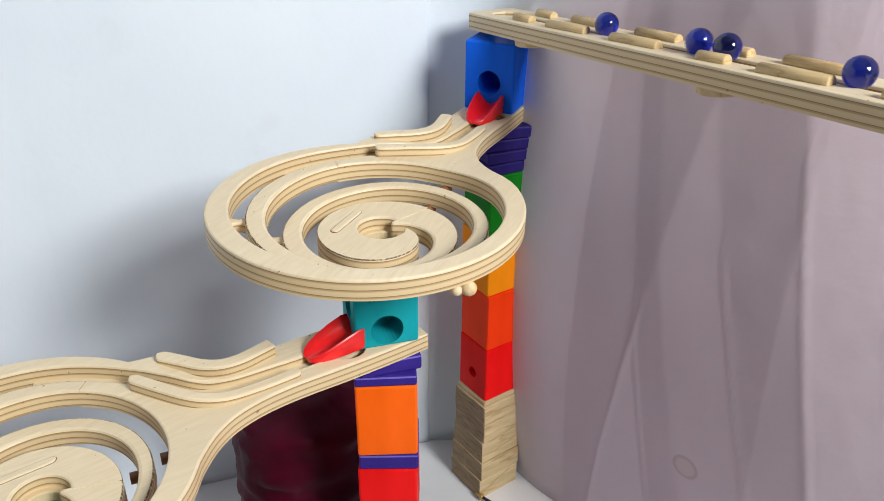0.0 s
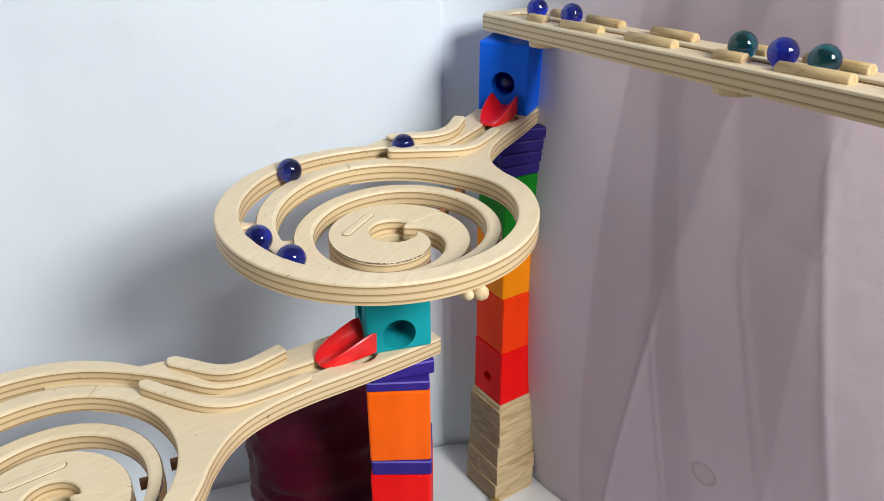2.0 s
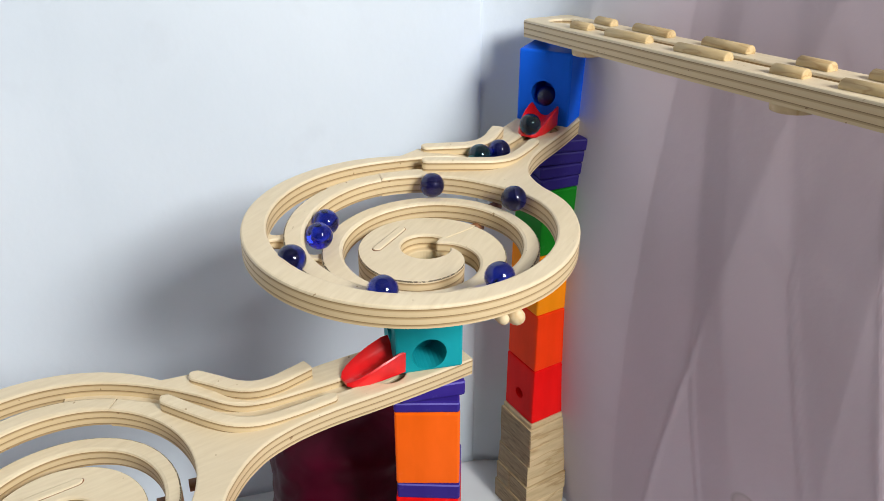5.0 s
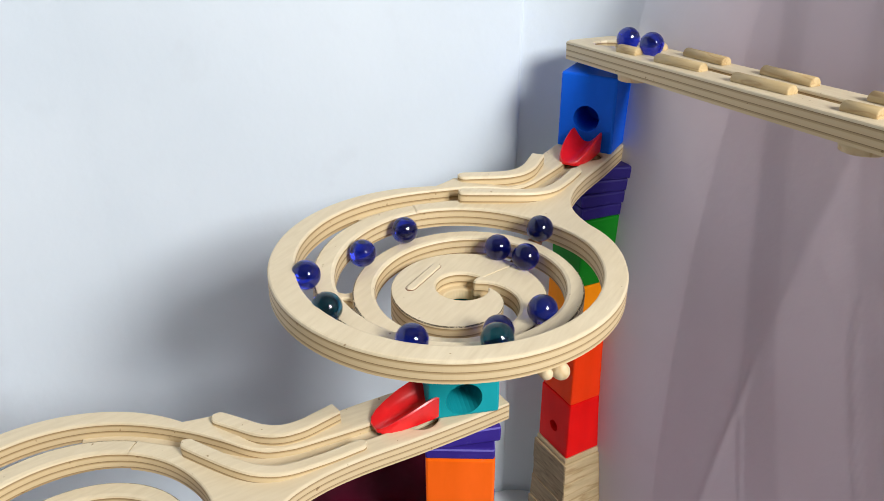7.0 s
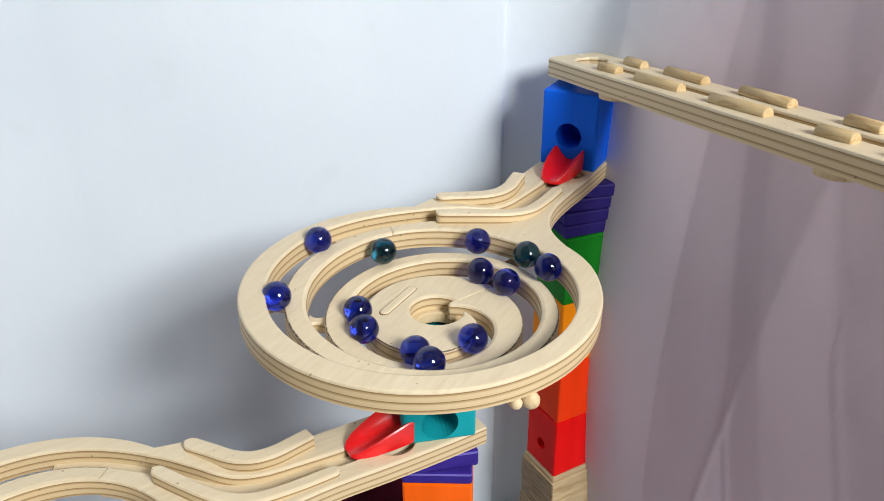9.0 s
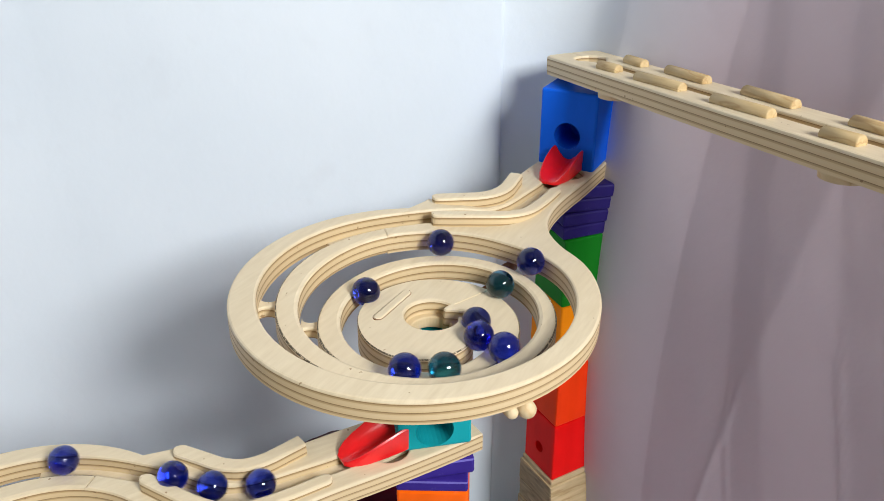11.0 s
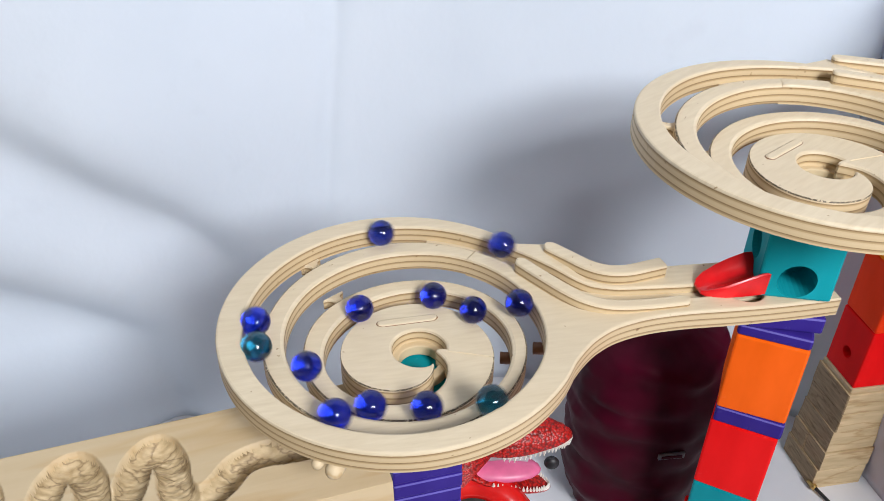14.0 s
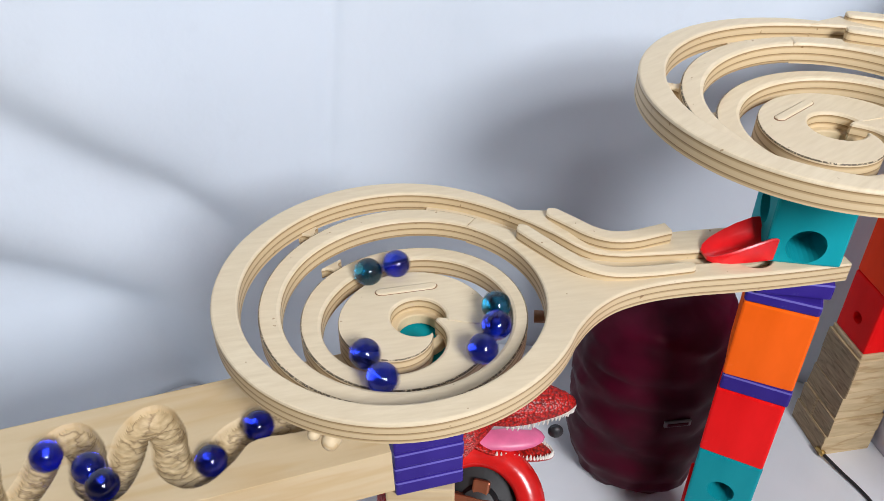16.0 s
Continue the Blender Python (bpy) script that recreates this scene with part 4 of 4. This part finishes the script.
def ball(c, r, n=20):
    bm = bmesh.new()
    bmesh.ops.create_uvsphere(bm, u_segments=n, v_segments=n // 2 + 2, radius=1.0)
    for v in bm.verts:
        v.co = Vector((c[0] + v.co.x * r[0], c[1] + v.co.y * r[1], c[2] + v.co.z * r[2]))
    return bm


def dinosaur():
    ob = empty("toy_dinosaur", pose(-0.156, -0.070, TABLE_Z, 0, 0, 20), "red scaly toy dinosaur with open toothed jaws", "toy dinosaur")
    k = 0.195
    body = join_bm(tube_bm([(-0.05, 0.0, 0.0), (-0.052, 0.0, 0.05), (-0.05, 0.0, 0.11), (-0.035, 0.0, 0.165), (-0.012, 0.0, k)], [0.030, 0.034, 0.030, 0.024, 0.019], 20), tube_bm([(-0.06, 0.0, 0.02), (-0.09, 0.02, 0.02), (-0.12, 0.03, 0.012)], [0.022, 0.014, 0.006], 14))
    part("body", body, SKIN, ob, "", True)
    up = bmesh.new()
    bmesh.ops.create_uvsphere(up, u_segments=36, v_segments=20, radius=1.0)
    for v in up.verts:
        x, y, zv = v.co
        taper = 1 - 0.30 * max(0, x)
        bulge = 0.0035 * math.exp(-((x + 0.25) / 0.25) ** 2) * (1 if zv > 0 else 0)
        v.co = Vector((0.014 + 0.042 * x, 0.019 * y * taper, k + 0.004 + (0.017 * zv * taper if zv > 0 else 0.005 * zv) + bulge + 0.004 * x))
        v.co += 0.0007 * noise.noise(v.co * 420) * Vector((0.3, 0.3, 1))
    upper = part("upper_jaw", up, SKIN, ob, "", True)
    lo = bmesh.new()
    bmesh.ops.create_uvsphere(lo, u_segments=30, v_segments=16, radius=1.0)
    for v in lo.verts:
        x, y, zv = v.co
        v.co = Vector((0.008 + 0.038 * x, 0.0165 * y * (1 - 0.3 * max(0, x)), k - 0.031 - 0.014 * x + (0.0085 * zv if zv < 0 else 0.002 * zv)))
    lower = part("lower_jaw", lo, SKIN, ob, "", True)
    part("mouth_lining", ball((0.004, 0, k - 0.0275), (0.034, 0.0135, 0.0060)), PINK, ob, "glossy pink mouth lining", True)
    part("palate", ball((-0.012, 0, k - 0.008), (0.014, 0.0125, 0.012)), PINK, ob, "pink throat", True)
    part("tongue", tube_bm([(-0.010, 0, k - 0.016), (0.010, 0, k - 0.012), (0.028, 0, k - 0.018)], [0.006, 0.0055, 0.002], 12), GREY, ob, "greyish tongue", True)
    for j in range(40):
        q = j / 39
        a = math.radians(-95 + 190 * q)
        x, y = 0.014 + 0.041 * math.cos(a), 0.0175 * math.sin(a) * (1 - 0.30 * max(0, math.cos(a)))
        if x < -0.002:
            continue
        h = 0.0034 + 0.0008 * ((j * 7) % 3)
        part("tooth", tube_bm([(x, y, k + 0.002 + 0.004 * math.cos(a)), (x, y, k + 0.002 - h + 0.004 * math.cos(a))], [0.0013, 0.0003], 6), TOOTH, upper)
        x2, y2 = 0.008 + 0.0365 * math.cos(a), 0.0155 * math.sin(a) * (1 - 0.3 * max(0, math.cos(a)))
        zl = k - 0.0305 - 0.014 * math.cos(a)
        part("tooth", tube_bm([(x2, y2, zl), (x2, y2, zl + h * 0.9)], [0.0012, 0.0003], 6), TOOTH, lower)
    part("jaw_knob", ball((0.046, 0.009, k - 0.031), (0.0055, 0.004, 0.0055), 14), BLACK, ob, "round black knob beside the lower jaw", True)
    for sy in (-1, 1):
        part("eye", ball((0.000, sy * 0.0155, k + 0.0135), (0.003, 0.0022, 0.003), 12), BLACK, ob, "small black eye", True)


def red_dish():
    """A red enamelled ring-shaped toy wheel leaning by the dinosaur."""
    m = pose(-0.1510, -0.1010, 0.0355, 52, 0, 8)
    ob = empty("red_toy_disc", m, "glossy red round toy with a coppery brown middle", "round toy")
    prof = [(0.026, -0.007), (0.030, -0.009), (0.042, -0.008), (0.0455, 0.0), (0.042, 0.007), (0.031, 0.0095), (0.027, 0.006)]
    bm = bmesh.new()
    seg, rings = 48, []
    for r, zv in prof:
        rings.append([bm.verts.new((r * math.cos(2 * math.pi * q / seg), r * math.sin(2 * math.pi * q / seg), zv)) for q in range(seg)])
    for a, b in zip(rings, rings[1:] + rings[:1]):
        for q in range(seg):
            bm.faces.new((a[q], a[(q + 1) % seg], b[(q + 1) % seg], b[q]))
    bmesh.ops.recalc_face_normals(bm, faces=bm.faces)
    part("rim", bm, DISH, ob, "", True)
    hub = part("hub", lathe_bm([(0.026, -0.008), (0.026, -0.003), (0.014, -0.001), (0.012, 0.006), (0.004, 0.008)], 32), BLACK, ob, "dark hub")
    part("hub_bar", box_bm(-0.020, 0.020, -0.006, 0.006, 0.0005, 0.0085, 0.0015), COPPER, hub, "coppery brown bar")
    part("hub_bar", box_bm(-0.006, 0.006, -0.018, 0.018, 0.0008, 0.0065, 0.0015), COPPER, hub, "coppery brown bar")
    # a plain support that carries the wheel
    part("axle_stand", tube_bm([m.inverted() @ Vector((-0.1510, -0.0890, TABLE_Z)), m.inverted() @ Vector((-0.1510, -0.0920, 0.0245))], [0.016, 0.012], 20), DISH, ob)


def cable():
    pts = curve_pts([(0.0935, 0.1610, TABLE_Z + 0.006), (0.108, 0.150, TABLE_Z + 0.0035), (0.133, 0.128, TABLE_Z + 0.0022), (0.16, 0.09, TABLE_Z + 0.0022), (0.19, 0.02, TABLE_Z + 0.0022)], 6)
    ob = empty("audio_cable", pose(0, 0, 0), "thin black cable with a gold-coloured plug on the table", "cable")
    part("cord", tube_bm(pts, 0.0016, 8), BLACK, ob, "", True)
    a, b = Vector(pts[0]), Vector(pts[2])
    d = (a - b).normalized()
    part("plug", tube_bm([a, a + d * 0.003, a + d * 0.004, a + d * 0.009], [0.0030, 0.0030, 0.0018, 0.0016], 14), BRASS, ob, "small gold-coloured plug", True)


cushion()
dinosaur()
red_dish()
cable()


# ---- marbles ----
R_MARBLE = 0.0080


def marble(mat, label):
    bm = bmesh.new()
    bmesh.ops.create_uvsphere(bm, u_segments=32, v_segments=18, radius=R_MARBLE)
    ob = part("marble", bm, mat, None, "", True)
    return tagged(ob, label, "marble", "rolling marbles")


class Way:
    """The whole way as points and the length run at each."""

    def __init__(self):
        self.p = [Vector(q) for q in full_way()]
        self.s = [0.0]
        for a, b in zip(self.p, self.p[1:]):
            self.s.append(self.s[-1] + (b - a).length)

    def at(self, s):
        s = min(max(s + RUN_UP, 0.0), self.s[-1])
        k = int(np.searchsorted(self.s, s, "right")) - 1
        k = min(max(k, 0), len(self.p) - 2)
        q = (s - self.s[k]) / max(1e-9, self.s[k + 1] - self.s[k])
        return self.p[k].lerp(self.p[k + 1], q)


RUNS = [
    (0, [(0, 0.366), (0.5, 0.446), (1, 0.7408), (1.2, 0.7895), (1.5, 0.8336), (2, 0.9163), (2.5, 0.9904), (3, 1.0485), (5.5, 1.349), (6, 1.409), (6.5, 1.461), (7, 1.515), (7.5, 1.5629), (8, 1.6131), (8.5, 1.6561), (9, 1.695), (11.5, 2.1094), (12, 2.2789), (12.5, 2.4416), (13, 2.6074), (13.3, 2.7014), (13.6, 2.7734), (14.1, 2.8833), (14.5, 2.9728), (15, 3.1231), (15.5, 3.2371), (16, 3.3211)]),
    (0, [(0, 0.28), (0.5, 0.424), (1, 0.7005), (1.2, 0.7538), (1.5, 0.7857), (2, 0.8845), (2.5, 0.9563), (3, 1.0264), (5.5, 1.333), (6, 1.393), (6.5, 1.443), (7, 1.495), (7.5, 1.535), (8, 1.5805), (8.5, 1.6228), (9, 1.6626), (11.5, 2.0362), (12, 2.1988), (12.5, 2.3586), (13, 2.5394), (13.3, 2.6454), (13.6, 2.7314), (14.1, 2.8369), (14.5, 2.9283), (15, 3.0491), (15.5, 3.1911), (16, 3.2801)]),
    (1, [(0, 0.258), (0.5, 0.332), (1, 0.62), (1.2, 0.6832), (1.5, 0.7182), (2, 0.7876), (2.5, 0.8806), (3, 0.9523), (5.5, 1.247), (6, 1.319), (6.5, 1.381), (7, 1.431), (7.5, 1.487), (8, 1.533), (8.5, 1.5786), (9, 1.6268), (11.5, 2.0155), (12, 2.1688), (12.5, 2.3289), (13, 2.4934), (13.3, 2.5974), (13.6, 2.6934), (14.1, 2.8114), (14.5, 2.9), (15, 3.0191), (15.5, 3.1651), (16, 3.2651)]),
    (1, [(0, 0.174), (0.5, 0.242), (1, 0.4), (1.2, 0.556), (1.5, 0.606), (2, 0.7025), (2.5, 0.7705), (3, 0.8668), (5.5, 1.1931), (6, 1.261), (6.5, 1.333), (7, 1.399), (7.5, 1.445), (8, 1.509), (8.5, 1.557), (9, 1.6073), (11.5, 1.9876), (12, 2.1291), (12.5, 2.2789), (13, 2.4087), (13.3, 2.4734), (13.6, 2.5674), (14.1, 2.7174), (14.5, 2.8035), (15, 2.9108), (15.5, 3.0491), (16, 3.1591)]),
    (0, [(0, 0.1), (0.5, 0.18), (1, 0.316), (1.2, 0.444), (1.5, 0.488), (2, 0.555), (2.5, 0.644), (3, 0.7239), (5.5, 1.0863), (6, 1.1467), (6.5, 1.199), (7, 1.265), (7.5, 1.335), (8, 1.401), (8.5, 1.453), (9, 1.511), (11.5, 1.7995), (12, 2.0249), (12.5, 2.1888), (13, 2.3566), (13.3, 2.4338), (13.6, 2.5234), (14.1, 2.6934), (14.5, 2.7875), (15, 2.8853), (15.5, 3.0091), (16, 3.1291)]),
    (0, [(0, 0.06), (1, 0.282), (1.2, 0.37), (1.5, 0.394), (2, 0.47), (2.5, 0.555), (3, 0.624), (5.5, 1.0344), (6, 1.1061), (6.5, 1.1639), (7, 1.2289), (7.5, 1.307), (8, 1.373), (8.5, 1.429), (9, 1.491), (11.5, 1.7795), (12, 1.9876), (12.5, 2.1539), (13, 2.3189), (13.3, 2.4106), (13.6, 2.4814), (14.1, 2.6494), (14.5, 2.7554), (15, 2.856), (15.5, 2.9645), (16, 3.0491)]),
    (1, [(0, -0.02), (1.2, 0.33), (1.5, 0.352), (2, 0.424), (2.5, 0.492), (3, 0.578), (5.5, 0.9683), (6, 1.0284), (6.5, 1.0824), (7, 1.141), (7.5, 1.1891), (8, 1.253), (8.5, 1.321), (9, 1.379), (11.5, 1.639), (12, 1.7385), (12.5, 1.9358), (13, 2.1114), (13.3, 2.2288), (13.6, 2.3229), (14.1, 2.4495), (14.5, 2.5754), (15, 2.7234), (15.5, 2.8291), (16, 2.9348)]),
    (2, [(0, -0.06), (1.2, 0.192), (1.5, 0.208), (2, 0.26), (2.5, 0.318), (3, 0.386), (5.5, 0.7445), (6, 0.8201), (6.5, 0.9143), (7, 0.9904), (7.5, 1.0485), (8, 1.1159), (8.5, 1.1678), (9, 1.2269), (11.5, 1.5668), (12, 1.6822), (12.5, 1.7945), (13, 2.0006), (13.3, 2.0977), (13.6, 2.2168), (14.1, 2.3625), (14.5, 2.4554), (15, 2.6174), (15.5, 2.7514), (16, 2.8541)]),
    (0, [(0, -0.08), (1.5, 0.182), (2, 0.232), (2.5, 0.288), (3, 0.35), (5.5, 0.7277), (6, 0.7914), (6.5, 0.8806), (7, 0.9503), (7.5, 1.0164), (8, 1.0664), (8.5, 1.1237), (9, 1.1678), (11.5, 1.495), (12, 1.6073), (12.5, 1.7088), (13, 1.8625), (13.3, 1.9857), (13.6, 2.0977), (14.1, 2.2949), (14.5, 2.4164), (15, 2.5734), (15.5, 2.7294), (16, 2.8369)]),
    (2, [(0, -0.12), (2, 0.206), (2.5, 0.262), (3, 0.32), (5.5, 0.674), (6, 0.7445), (6.5, 0.8105), (7, 0.8984), (7.5, 0.9683), (8, 1.0304), (8.5, 1.0844), (9, 1.1334), (11.5, 1.461), (12, 1.5825), (12.5, 1.6897), (13, 1.8045), (13.3, 1.9423), (13.6, 2.04), (14.1, 2.2268), (14.5, 2.3448), (15, 2.4694), (15.5, 2.6314), (16, 2.7614)]),
    (0, [(0, -0.14), (2.5, 0.21), (3, 0.27), (5.5, 0.636), (6, 0.7144), (6.5, 0.7762), (7, 0.8628), (7.5, 0.9363), (8, 1.0044), (8.5, 1.0545), (9, 1.114), (11.5, 1.441), (12, 1.555), (12.5, 1.6561), (13, 1.7695), (13.3, 1.8805), (13.6, 2.0043), (14.1, 2.2088), (14.5, 2.3289), (15, 2.4455), (15.5, 2.5994), (16, 2.7454)]),
    (0, [(0, -0.2), (3, -0.02), (5.5, 0.237), (6, 0.306), (6.5, 0.384), (7, 0.47), (7.5, 0.59), (8, 0.674), (8.5, 0.7593), (9, 0.8589), (11.5, 1.279), (12, 1.435), (12.5, 1.5766), (13, 1.7035), (13.3, 1.7795), (13.6, 1.9045), (14.1, 2.0977), (14.5, 2.2609), (15, 2.4183), (15.5, 2.5814), (16, 2.7254)]),
    (0, [(0, -0.22), (3, -0.04), (5.5, 0.22), (6, 0.288), (6.5, 0.362), (7, 0.442), (7.5, 0.54), (8, 0.624), (8.5, 0.7182), (9, 0.7952), (11.5, 1.2229), (12, 1.397), (12.5, 1.537), (13, 1.6604), (13.3, 1.7285), (13.6, 1.7945), (14.1, 2.0286), (14.5, 2.1908), (15, 2.3546), (15.5, 2.4974), (16, 2.6694)]),
]


def motions():
    way = Way()
    kinds = ((MARBLE_BLUE, "cobalt blue glass marble rolling down the run"), (MARBLE_NAVY, "dark navy glass marble rolling down the run"), (MARBLE_TEAL, "petrol blue glass marble rolling down the run"))
    for kind, run in RUNS:
        ob = marble(*kinds[kind])
        rows, spin, last = [], Matrix.Identity(4), None
        ts = [k / 10 for k in range(161)]
        for t in ts:
            p = way.at(knots(run, t))
            if last is not None:
                d = p - last
                axis = Vector((0, 0, 1)).cross(d)
                if axis.length > 1e-6:
                    spin = Matrix.Rotation(min(d.length / R_MARBLE, 1.4), 4, axis.normalized()) @ spin
            last = p
            rows.append((t, Matrix.Translation(p) @ spin))
        walk(ob, rows)


motions()
